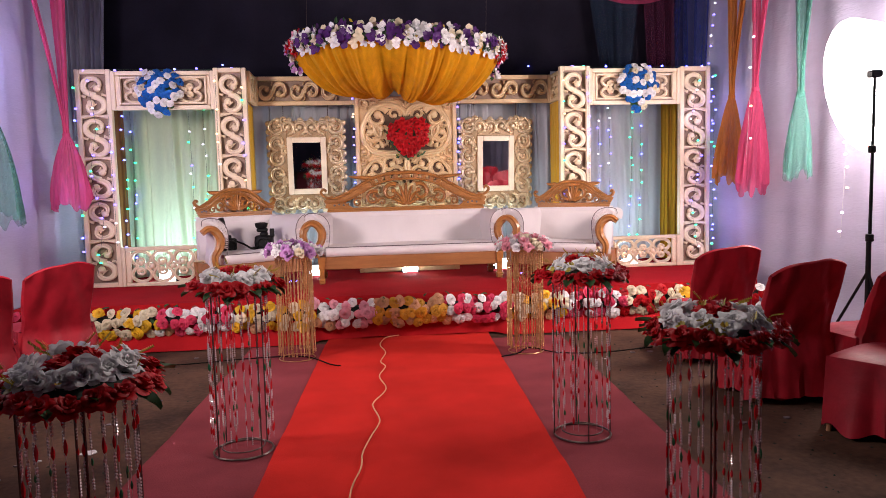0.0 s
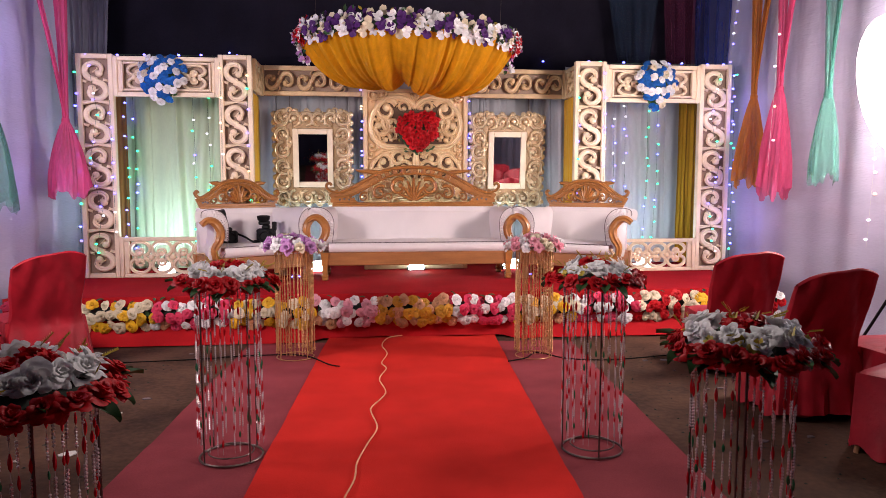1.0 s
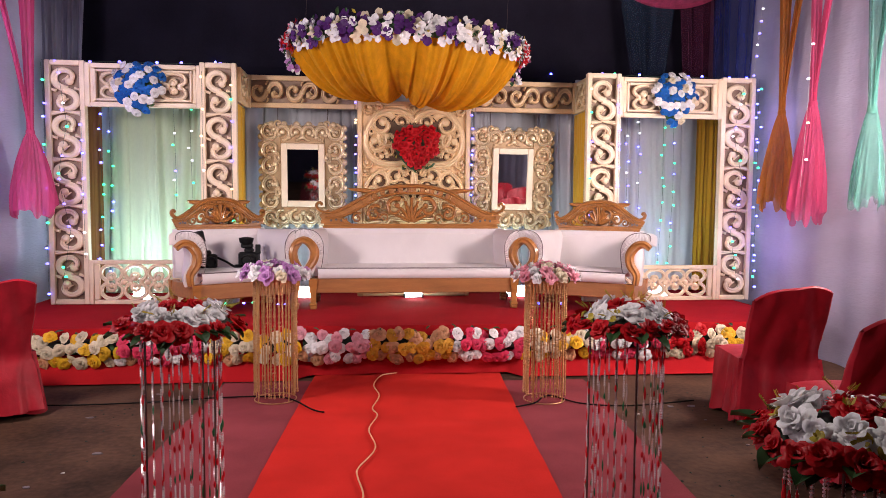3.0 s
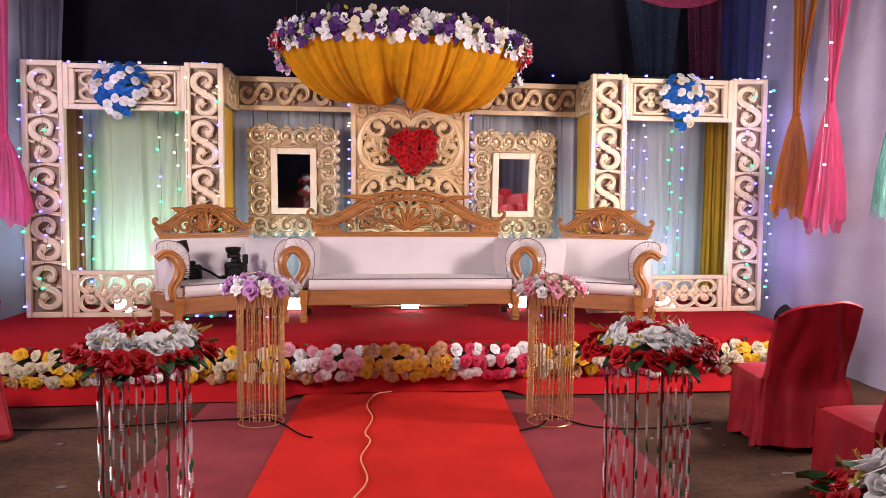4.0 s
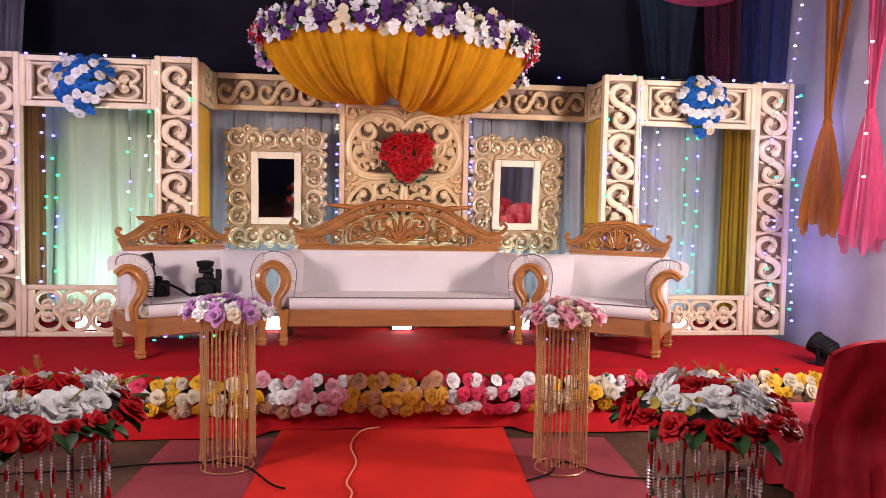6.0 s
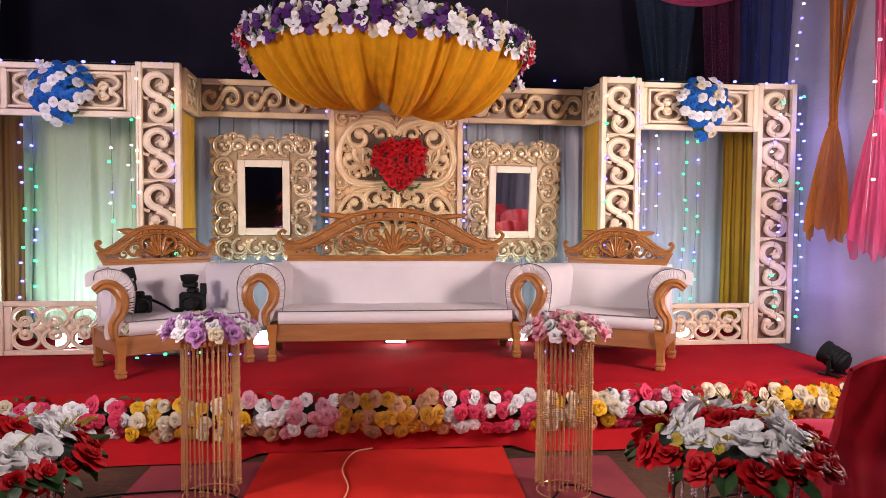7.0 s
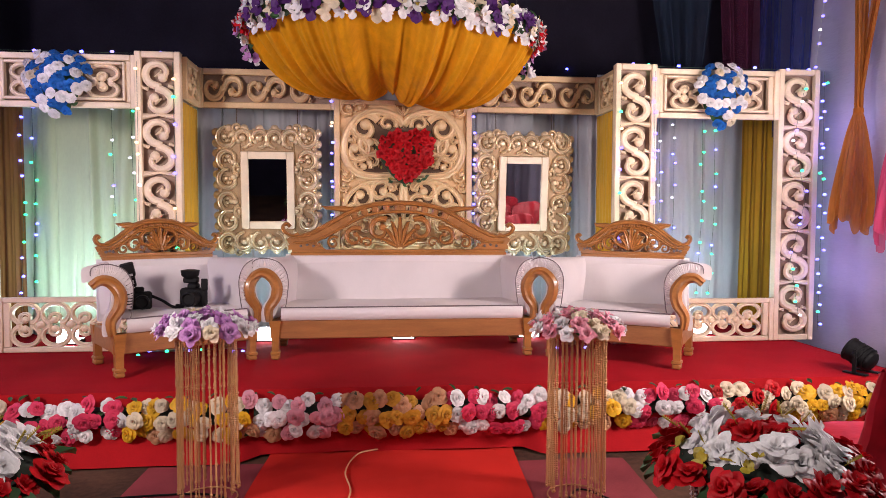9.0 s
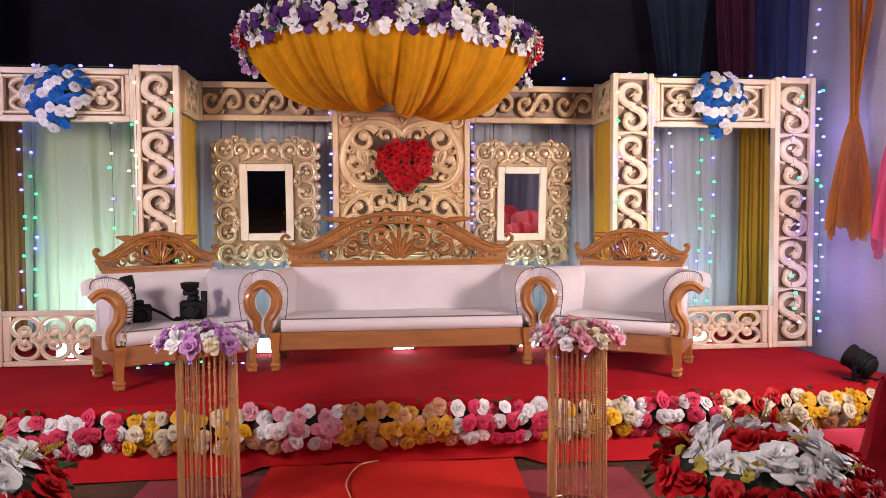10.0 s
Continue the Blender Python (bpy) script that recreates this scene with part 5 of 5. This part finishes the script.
# ---- hangings on the sides ----
def tassel(name, label, x, y, zk, zb, material, side, wide=0.17, seed=0, top_w=0.10, slant=0.0):
    """A net drape gathered in a knot, flaring below it."""
    t = thing(name, label, "drape", pose(x, y, zk), "knotted drapes")

    def upper(u, v):
        a = 2 * math.pi * u
        r = 0.028 + (top_w - 0.028) * v ** 1.3
        r *= 1 + 0.28 * math.sin(a * 7 + seed + v * 2)
        return (0.8 * r * math.cos(a), r * math.sin(a), v * (ROOF - 0.1 - zk))
    part("fall", M().grid(upper, 70, 16), material, t)
    if slant:
        # a second, looser fall drawn towards the front of the tent
        part("fall", M().grid(lambda u, v: (side * 0.04 * v + 0.012 * math.sin(u * 23 + seed), (0.03 + 0.10 * v) * (u - 0.5) - slant * v * (0.55 + 0.45 * v) + 0.006 * math.sin(u * 40), v * (ROOF - 0.1 - zk)), 30, 14), material, t)
    L = zk - zb

    def lower(u, v):
        a = 2 * math.pi * u
        r = 0.03 + (wide - 0.03) * (math.sin(v * math.pi / 2) ** 0.8)
        r *= 1 + 0.15 * v * math.sin(a * 9 + seed) + 0.10 * math.sin(a * 4 + 2 * seed) + 0.07 * math.sin(a * 21 + 5 * v)
        return (0.85 * r * math.cos(a) - side * 0.02 * v, r * math.sin(a) + 0.02 * math.sin(seed) * v, -L * v * (1 + (0.07 * math.sin(a * 3 + seed) + 0.03 * math.sin(a * 11)) * v))
    part("flare", M().grid(lower, 90, 14), material, t)
    part("knot", M().lathe([(0.01, -0.035), (0.034, -0.022), (0.038, 0), (0.034, 0.022), (0.01, 0.035)], 10), material, t)
    return t


tassel("knotted_drape", "rust orange net drape knotted against the tent side", 3.42, 7.74, 2.27, 1.40, rust_net, 1, 0.155, 1, 0.07, 0.42)
tassel("knotted_drape", "bright pink net drape knotted against the tent side", 3.33, 7.12, 2.27, 1.30, pink_net, 1, 0.145, 2, 0.06, 0.38)
tassel("knotted_drape", "sea green net drape knotted against the tent side", 3.26, 6.28, 2.12, 1.42, teal_net, 1, 0.115, 3, 0.10, 0.3)
tassel("knotted_drape", "bright pink net drape knotted against the tent side", -3.43, 7.9, 1.98, 1.29, pink_net, -1, 0.19, 4, 0.10, 1.1)
tassel("knotted_drape", "sea green net drape knotted against the tent side", -3.50, 6.62, 2.0, 1.2, teal_net, -1, 0.17, 5, 0.14)


def hanging(label, x0, x1, xb0, xb1, y, z0, z1, material, seed):
    """A sheer cloth that narrows downwards, behind the backdrop's top."""
    def fn(u, v):
        x = (xb0 + u * (xb1 - xb0)) * (1 - v) + (x0 + u * (x1 - x0)) * v
        return (x, y + 0.03 * math.sin(u * 19 + seed) + 0.02 * math.sin(u * 47), z0 + v * (z1 - z0))
    return solid("sheer_drape", M().grid(fn, 60, 8), material, label, "drape", group="sheer drapes above the stage")


hanging("navy sheer drape hung behind the stage front", 2.28, 3.06, 2.60, 2.84, 9.25, 2.3, ROOF - 0.1, navy_net, 1)
hanging("plum sheer drape hung behind the stage front", 3.06, 3.56, 3.17, 3.55, 9.3, 2.3, ROOF - 0.1, plum_net, 2)
corner = hanging("dark blue sheer drape in the tent corner", 0.0, 0.95, 0.12, 0.80, 0.0, 2.2, ROOF - 0.1, blue_net, 3)
corner.matrix_basis = pose(3.53, 9.42, 0, 0, 0, -90)
hanging("pale grey sheer drape in the tent corner", -3.74, -3.28, -3.74, -3.42, 8.95, 2.0, ROOF - 0.1, grey_net, 4)


def swag(u, v):
    x = 2.15 + u * 1.45
    return (x, 9.15 + 0.05 * math.sin(v * 9) - 0.1 * v, 3.84 - 0.26 * math.sin(math.pi * u) ** 0.8 + 0.22 * v + 0.01 * math.sin(v * 25 + u * 6))


solid("ceiling_swag", M().grid(swag, 30, 12), pink_net, "pink net swag hung below the tent ceiling", "drape")


# ---- photo umbrella on its stand ----
def photo_umbrella(at, aim, pole_lean, power):
    t = thing("photo_umbrella", "lit white photo umbrella on a black tripod stand", "photo light", pose(at[0], at[1], 0), "photo umbrellas")
    m = M()
    n, R = 24, 0.50
    rings = ((0.02, -0.42), (0.38, -0.39), (0.72, -0.27), (1.0, 0.0))
    v = [(R * a * math.cos(2 * math.pi * j / n + 0.2), R * a * math.sin(2 * math.pi * j / n + 0.2), -h) for a, h in rings for j in range(n)]
    f = [(i * n + j, i * n + (j + 1) % n, (i + 1) * n + (j + 1) % n, (i + 1) * n + j) for i in range(3) for j in range(n)]
    m.add(v, f)
    aimed = Matrix.Translation((0, 0, at[2])) @ look((0, 0, 0), Vector(aim) - Vector(at)).to_3x3().to_4x4()
    u = part("canopy", m, glow("umbrella_glow", (1.0, 0.86, 0.83), power), t, "glowing white cloth", at=aimed, smooth=False)
    for j in range(0, n, 3):
        a = 2 * math.pi * j / n + 0.2
        part("rib", M().tube([(0.01 * math.cos(a), 0.01 * math.sin(a), 0.41), (R * 0.7 * math.cos(a), R * 0.7 * math.sin(a), 0.275), (R * math.cos(a), R * math.sin(a), -0.004)], 0.003, 5), steel, u)
    px, py = pole_lean, -0.46
    part("pole", M().tube([(px, py, 0.35), (px, py, 0.95), (px + 0.006, py, 0.96), (px + 0.01, py, at[2] + 0.02)], [0.017, 0.017, 0.012, 0.009], 10), black_plastic, t, "black telescopic pole")
    part("shaft", M().tube([(px, py, at[2]), (0, 0, at[2])], 0.005, 6), steel, t)
    for z in (0.95, 1.55):
        part("collar", M().lathe([(0.015, 0), (0.026, 0.005), (0.026, 0.05), (0.015, 0.055)], 10, at=(px + 0.005, py, z)), black_plastic, t)
    part("clamp", M().box(px - 0.03, px + 0.05, py - 0.03, py + 0.03, at[2] - 0.01, at[2] + 0.04), black_plastic, t)
    for k in range(3):
        a = 2 * math.pi * k / 3 + 0.5
        part("leg", M().tube([(px, py, 0.75), (px + 0.36 * math.cos(a), py + 0.36 * math.sin(a), 0.012)], 0.010, 8), black_plastic, t)


photo_umbrella(UMB_R, (1.6, 8.8, 1.6), -0.28, 24.0)
# unseen west umbrella, added as a mate for the assumed west lamp
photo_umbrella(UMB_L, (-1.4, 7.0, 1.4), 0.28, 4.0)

# ---- added fixture for the unseen lamp above the aisle ----
t = thing("hanging_bulb", "added lampholder on a black flex for the unseen aisle lamp", "lamp", pose(AISLE_LAMP[0], AISLE_LAMP[1], AISLE_LAMP[2] + 0.10))
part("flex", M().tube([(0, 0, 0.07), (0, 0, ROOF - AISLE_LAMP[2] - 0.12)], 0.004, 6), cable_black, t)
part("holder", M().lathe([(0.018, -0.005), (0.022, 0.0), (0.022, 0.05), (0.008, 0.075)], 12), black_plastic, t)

# ---- lamps on the stage floor ----
FACE = glow("flood_face", (0.75, 0.95, 1.0), 14.0)
for fx in FLOODS:
    t = thing("floor_flood", "small white floodlight behind the stage furniture, shining up", "floodlight", pose(fx, 8.58, STAGE), "floor floodlights")
    part("housing", M().box(-0.10, 0.10, 0.0, 0.10, 0.0, 0.035, 0.006), black_plastic, t)
    part("lens", M().box(-0.085, 0.085, -0.004, 0.0, 0.006, 0.12, 0.002), FACE, t, "bright white lens")
    part("lens_top", M().box(-0.09, 0.09, 0.0, 0.09, 0.036, 0.042, 0.001), FACE, t)


def par_can(x, y, rz):
    t = thing("stage_light", "black stage spotlight standing on the carpet, switched off", "stage light", pose(x, y, STAGE, 0, 0, rz) @ Matrix.Scale(0.88, 4))
    b = part("can", M().lathe([(0.05, -0.10), (0.075, -0.085), (0.088, -0.02), (0.09, 0.09), (0.096, 0.095), (0.096, 0.11), (0.085, 0.11), (0.08, 0.07)], 18), black_plastic, t, at=pose(0, 0, 0.13, 66, 0, 0))
    for i in range(4):
        part("fin", M().lathe([(0.082, 0), (0.094, 0.002), (0.094, 0.008), (0.082, 0.010)], 18, at=(0, 0, -0.06 + i * 0.03)), black_plastic, b)
    for s in (-1, 1):
        part("yoke_arm", M().box(s * 0.100, s * 0.108, -0.018, 0.018, 0.0, 0.19, 0.003), black_plastic, t)
        part("foot", M().box(s * 0.108, s * 0.06, -0.09, 0.09, 0.0, 0.012, 0.003), black_plastic, t)
    part("knob", M().lathe([(0.005, 0), (0.02, 0.003), (0.02, 0.02), (0.012, 0.025)], 10), black_plastic, t, at=pose(0.108, 0, 0.15, 0, 90, 0))


par_can(3.0, 7.04, 205)


# ---- cameras left on the sofa ----
def photo_camera(at, flash):
    t = thing("photo_camera", "black camera with a flash lying on the white sofa" if flash else "black video camera resting on the white sofa", "camera", at)
    part("body", M().box(-0.075, 0.075, -0.035, 0.035, 0.0, 0.11, 0.012).box(-0.03, 0.03, -0.03, 0.03, 0.105, 0.14, 0.01), black_plastic, t)
    part("lens", M().lathe([(0.038, 0), (0.038, 0.05), (0.044, 0.055), (0.044, 0.10), (0.036, 0.105), (0.03, 0.09)], 16), black_plastic, t, at=pose(0.02, -0.03, 0.055, 90, 0, 0))
    if flash:
        fl = part("flash", M().box(-0.03, 0.03, -0.03, 0.03, 0.15, 0.21, 0.006).box(-0.04, 0.04, -0.04, 0.04, 0.215, 0.30, 0.008), black_plastic, t, at=pose(-0.01, 0, 0, 8, -12, 0))
        part("print", M().box(-0.02, 0.02, -0.0325, -0.031, 0.17, 0.195, 0), grey_plastic, fl)
        part("print", M().box(-0.025, 0.025, -0.0425, -0.041, 0.225, 0.24, 0), grey_plastic, fl)
        part("strap", M().tube(smooth_path([(0.075, 0, 0.08), (0.14, -0.04, 0.05), (0.20, -0.06, 0.012), (0.26, -0.03, 0.01), (0.22, 0.02, 0.012)], 5), 0.010, 6), black_plastic, t)
    else:
        part("viewfinder", M().box(-0.06, 0.03, -0.02, 0.02, 0.14, 0.175, 0.008), black_plastic, t)
        part("hood", M().lathe([(0.03, 0), (0.05, 0.02), (0.055, 0.05), (0.03, 0.055)], 14), black_plastic, t, at=pose(-0.02, 0, 0.165))
        part("monitor", M().box(0.06, 0.10, -0.04, -0.03, 0.10, 0.17, 0.004), black_plastic, t)


photo_camera(pose(-1.90, 7.72, STAGE + 0.395, 0, 0, 15) @ Matrix.Scale(1.1, 4), True)
photo_camera(pose(-1.56, 7.84, STAGE + 0.395, 0, 0, -10) @ Matrix.Scale(1.2, 4), False)


# ---- fairy lights ----
BULB = {}
for nm, c, s in (("blue", (0.10, 0.11, 1.0), 9), ("green", (0.05, 1.0, 0.40), 3), ("violet", (0.17, 0.14, 1.0), 4.5), ("warm", (1.0, 0.72, 0.45), 1.6), ("white", (0.85, 0.85, 1.0), 1.6)):
    bm_ = M().lathe([(0.001, -0.010), (0.012, -0.008), (0.0155, 0), (0.012, 0.008), (0.001, 0.012)], 7)
    BULB[nm] = bm_.mesh("bulb_" + nm, glow("bulb_" + nm, c, s))


def fairy(label, pts, step, cols, seed, jitter=0.02, wire=string_green):
    P = [Vector(p) for p in pts]
    t = thing("fairy_lights", label, "string lights", pose(*P[0]), "fairy light strings")
    rng = random.Random(seed)
    part("wire", M().tube([p - P[0] for p in P], 0.0016, 4), wire, t)
    for a, b in zip(P, P[1:]):
        n = max(1, int((b - a).length / step))
        for i in range(n):
            p = a.lerp(b, (i + 0.5 + rng.uniform(-0.35, 0.35)) / n) - P[0] + Vector((rng.uniform(-jitter, jitter), rng.uniform(-0.01, 0.0), rng.uniform(-jitter, jitter)))
            part("bulb", BULB[rng.choice(cols)], None, t, at=Matrix.Translation(p))


FL = "string of blue and green fairy lights"
for i, x in enumerate((-3.27, -3.17, -2.52, -2.36)):
    fairy(FL + " hanging before the curtain", [(x, 9.07, 2.74), (x + 0.03, 9.05, 1.5), (x - 0.01, 9.06, 0.62)], 0.17, ("blue", "green", "blue") if i < 2 else ("violet", "green", "white"), i)
for i, x in enumerate((2.36, 2.50, 2.78, 2.90)):
    fairy(FL + " hanging before the curtain", [(x + 0.03, 9.07, 2.74), (x + 0.04, 9.05, 1.5), (x - 0.0, 9.06, 0.62)], 0.15, ("blue", "violet", "white") if i < 2 else ("green", "blue", "green"), 10 + i)
W_OUT = [(-3.475, 8.25, 2.655), (-3.46, 8.25, 2.2), (-3.465, 8.25, 1.4), (-3.46, 8.25, 0.5)]
fairy(FL + " along the outer post", W_OUT, 0.16, ("blue", "violet", "green", "blue"), 20, 0.02)
fairy(FL + " wound over the outer post", [(-3.32, 8.22, 2.6), (-3.25, 8.22, 2.1), (-3.34, 8.22, 1.6), (-3.24, 8.22, 1.1), (-3.33, 8.22, 0.55)], 0.15, ("violet", "green", "white"), 21)
fairy(FL + " down the frame's edge", [(-3.13, 8.235, 2.22), (-3.12, 8.235, 0.85)], 0.16, ("violet", "white", "blue"), 22, 0.008)
fairy(FL + " along the outer post", [(3.45, 8.215, 2.66), (3.465, 8.215, 1.6), (3.455, 8.215, 0.5)], 0.085, ("blue", "blue", "blue", "violet", "green"), 23, 0.03)
fairy(FL + " wound over the outer post", [(3.30, 8.22, 2.6), (3.20, 8.22, 2.1), (3.32, 8.22, 1.6), (3.2, 8.22, 1.1), (3.3, 8.22, 0.55)], 0.13, ("violet", "green", "white", "blue"), 24)
fairy(FL + " along the backdrop's top", [(-3.48, 8.27, 2.675), (-2.1, 8.27, 2.675), (-1.73, 8.22, 2.685)], 0.24, ("blue", "violet", "violet"), 25, 0.01)
fairy(FL + " along the backdrop's top", [(1.68, 8.22, 2.685), (2.1, 8.27, 2.675), (3.44, 8.27, 2.675)], 0.20, ("violet", "blue", "green"), 26, 0.01)
fairy("string of pale fairy lights down the carved post", [(-1.77, 8.185, 2.6), (-1.76, 8.185, 1.4), (-1.75, 8.185, 1.1)], 0.20, ("warm", "green", "violet"), 27, 0.01)
fairy("string of pale fairy lights down the carved post", [(-2.03, 8.185, 2.6), (-2.03, 8.185, 1.3)], 0.20, ("warm", "white"), 28, 0.01)
fairy("string of violet fairy lights down the carved post", [(1.70, 8.18, 2.62), (1.70, 8.18, 1.2)], 0.16, ("violet", "green", "warm"), 29, 0.01)
fairy("string of violet fairy lights down the carved post", [(1.98, 8.18, 2.62), (1.99, 8.18, 1.2)], 0.12, ("violet", "violet", "white"), 30, 0.012)
fairy("string of blue fairy lights beside the gilt panel", [(-0.615, 8.70, 2.42), (-0.615, 8.70, 1.2)], 0.10, ("violet", "blue", "warm"), 31, 0.006)
fairy("string of blue fairy lights beside the gilt panel", [(0.590, 8.70, 2.42), (0.590, 8.70, 1.2)], 0.10, ("violet", "blue", "green"), 32, 0.006)
fairy("sparse fairy lights hung before the black cloth", [(-2.6, 9.59, 3.1), (-1.9, 9.59, 2.9), (1.5, 9.59, 2.85), (2.6, 9.59, 3.3)], 0.7, ("blue", "white"), 33, 0.12, black_cloth)
fairy("fairy lights hung in the tent corner", [(3.55, 8.30, 3.9), (3.50, 8.42, 2.7)], 0.13, ("violet", "white"), 34, 0.01, string_clear)
fairy("clear fairy light string hung over the pink drape", [(3.25, 7.05, 2.9), (3.22, 7.02, 2.3), (3.2, 7.05, 1.55)], 0.27, ("warm", "white"), 35, 0.03, string_clear)
fairy("clear fairy light string hung on the tent side", [(3.55, 6.10, 2.2), (3.55, 6.08, 1.5), (3.55, 6.10, 1.15), (3.55, 6.12, 0.85)], 0.14, ("warm", "white"), 36, 0.03, string_clear)
fairy("fairy light string hung on the tent side", [(-3.71, 7.1, 3.0), (-3.71, 7.2, 2.3)], 0.2, ("blue", "violet"), 37, 0.05, string_clear)


fairy("string of blue fairy lights on the carpet behind the sofa", [(-2.1, 8.1, STAGE + 0.02), (-1.62, 8.15, STAGE + 0.02), (-1.2, 8.2, STAGE + 0.02)], 0.12, ("blue", "blue", "green"), 38, 0.03)
fairy("string of blue fairy lights on the carpet behind the sofa", [(1.1, 8.0, STAGE + 0.02), (1.5, 8.1, STAGE + 0.02)], 0.2, ("blue",), 39, 0.03)


# ---- cables and litter on the floor ----
def cable(label, pts, r, material):
    return solid("cable", M().tube(smooth_path(pts, 6), r, 6), material, label, "cable")


cable("buff cable snaking down the red carpet", [(-0.16, 6.93, 0.035), (-0.28, 6.91, 0.03), (-0.39, 6.83, 0.03), (-0.45, 6.55, 0.03), (-0.415, 6.25, 0.03), (-0.465, 5.95, 0.03), (-0.435, 5.78, 0.03), (-0.49, 5.5, 0.03), (-0.455, 5.17, 0.03), (-0.545, 4.88, 0.03), (-0.55, 4.76, 0.03), (-0.52, 4.5, 0.03), (-0.575, 4.25, 0.03), (-0.625, 4.0, 0.03), (-0.635, 3.8, 0.03), (-0.69, 3.43, 0.03), (-0.70, 2.4, 0.03), (-0.8, 1.2, 0.03)], 0.0046, cable_buff)
cable("black cable on the floor by the stage", [(-3.2, 6.35, 0.018), (-2.6, 6.22, 0.018), (-1.95, 6.25, 0.018), (-1.55, 6.32, 0.02), (-1.1, 6.30, 0.02), (-0.86, 5.95, 0.028), (-0.78, 5.88, 0.03)], 0.0055, cable_black)
cable("black cable on the floor by the stage", [(0.50, 5.9, 0.03), (0.66, 6.02, 0.02), (0.80, 6.20, 0.02), (0.98, 5.98, 0.02), (1.3, 5.9, 0.02), (1.8, 6.0, 0.018)], 0.0055, cable_black)
rng = random.Random(77)
for i in range(26):
    x, y = rng.choice((rng.uniform(-2.9, -1.9), rng.uniform(1.2, 1.9))), rng.uniform(3.8, 6.6)
    s = rng.uniform(0.008, 0.03) * (2 if i < 2 else 1)
    pts = [(x + s * rng.uniform(0.5, 1.3) * math.cos(a), y + s * rng.uniform(0.4, 1) * math.sin(a), 0.004 + rng.uniform(0, 0.004)) for a in (0, 1.1, 2.3, 3.3, 4.2, 5.3)]
    m = M().add(pts + [(p[0], p[1], 0.001) for p in pts], [(0, 1, 2, 3, 4, 5), (11, 10, 9, 8, 7, 6)] + [(j, j + 6, (j + 1) % 6 + 6, (j + 1) % 6) for j in range(6)])
    solid("scrap", m, litter if i % 4 == 0 else piping_m, "scrap of litter on the earth floor", "litter", group="floor litter")

# crumbs of soil and leaf on the earth beside the mats
m = M()
for i in range(240):
    x, y = (rng.uniform(1.08, 2.1) if i % 3 else rng.uniform(-2.9, -1.75)), rng.uniform(2.6, 6.3)
    r = rng.uniform(0.004, 0.012)
    ring = [(x + r * rng.uniform(0.6, 1.3) * math.cos(k * 1.2566), y + r * rng.uniform(0.6, 1.3) * math.sin(k * 1.2566), 0.001) for k in range(5)]
    m.add(ring + [(x, y, r * rng.uniform(0.4, 0.9))], [(k, (k + 1) % 5, 5) for k in range(5)])
solid("soil_crumbs", m, moss, "dark crumbs of soil scattered on the earth floor", "soil", "stuff")
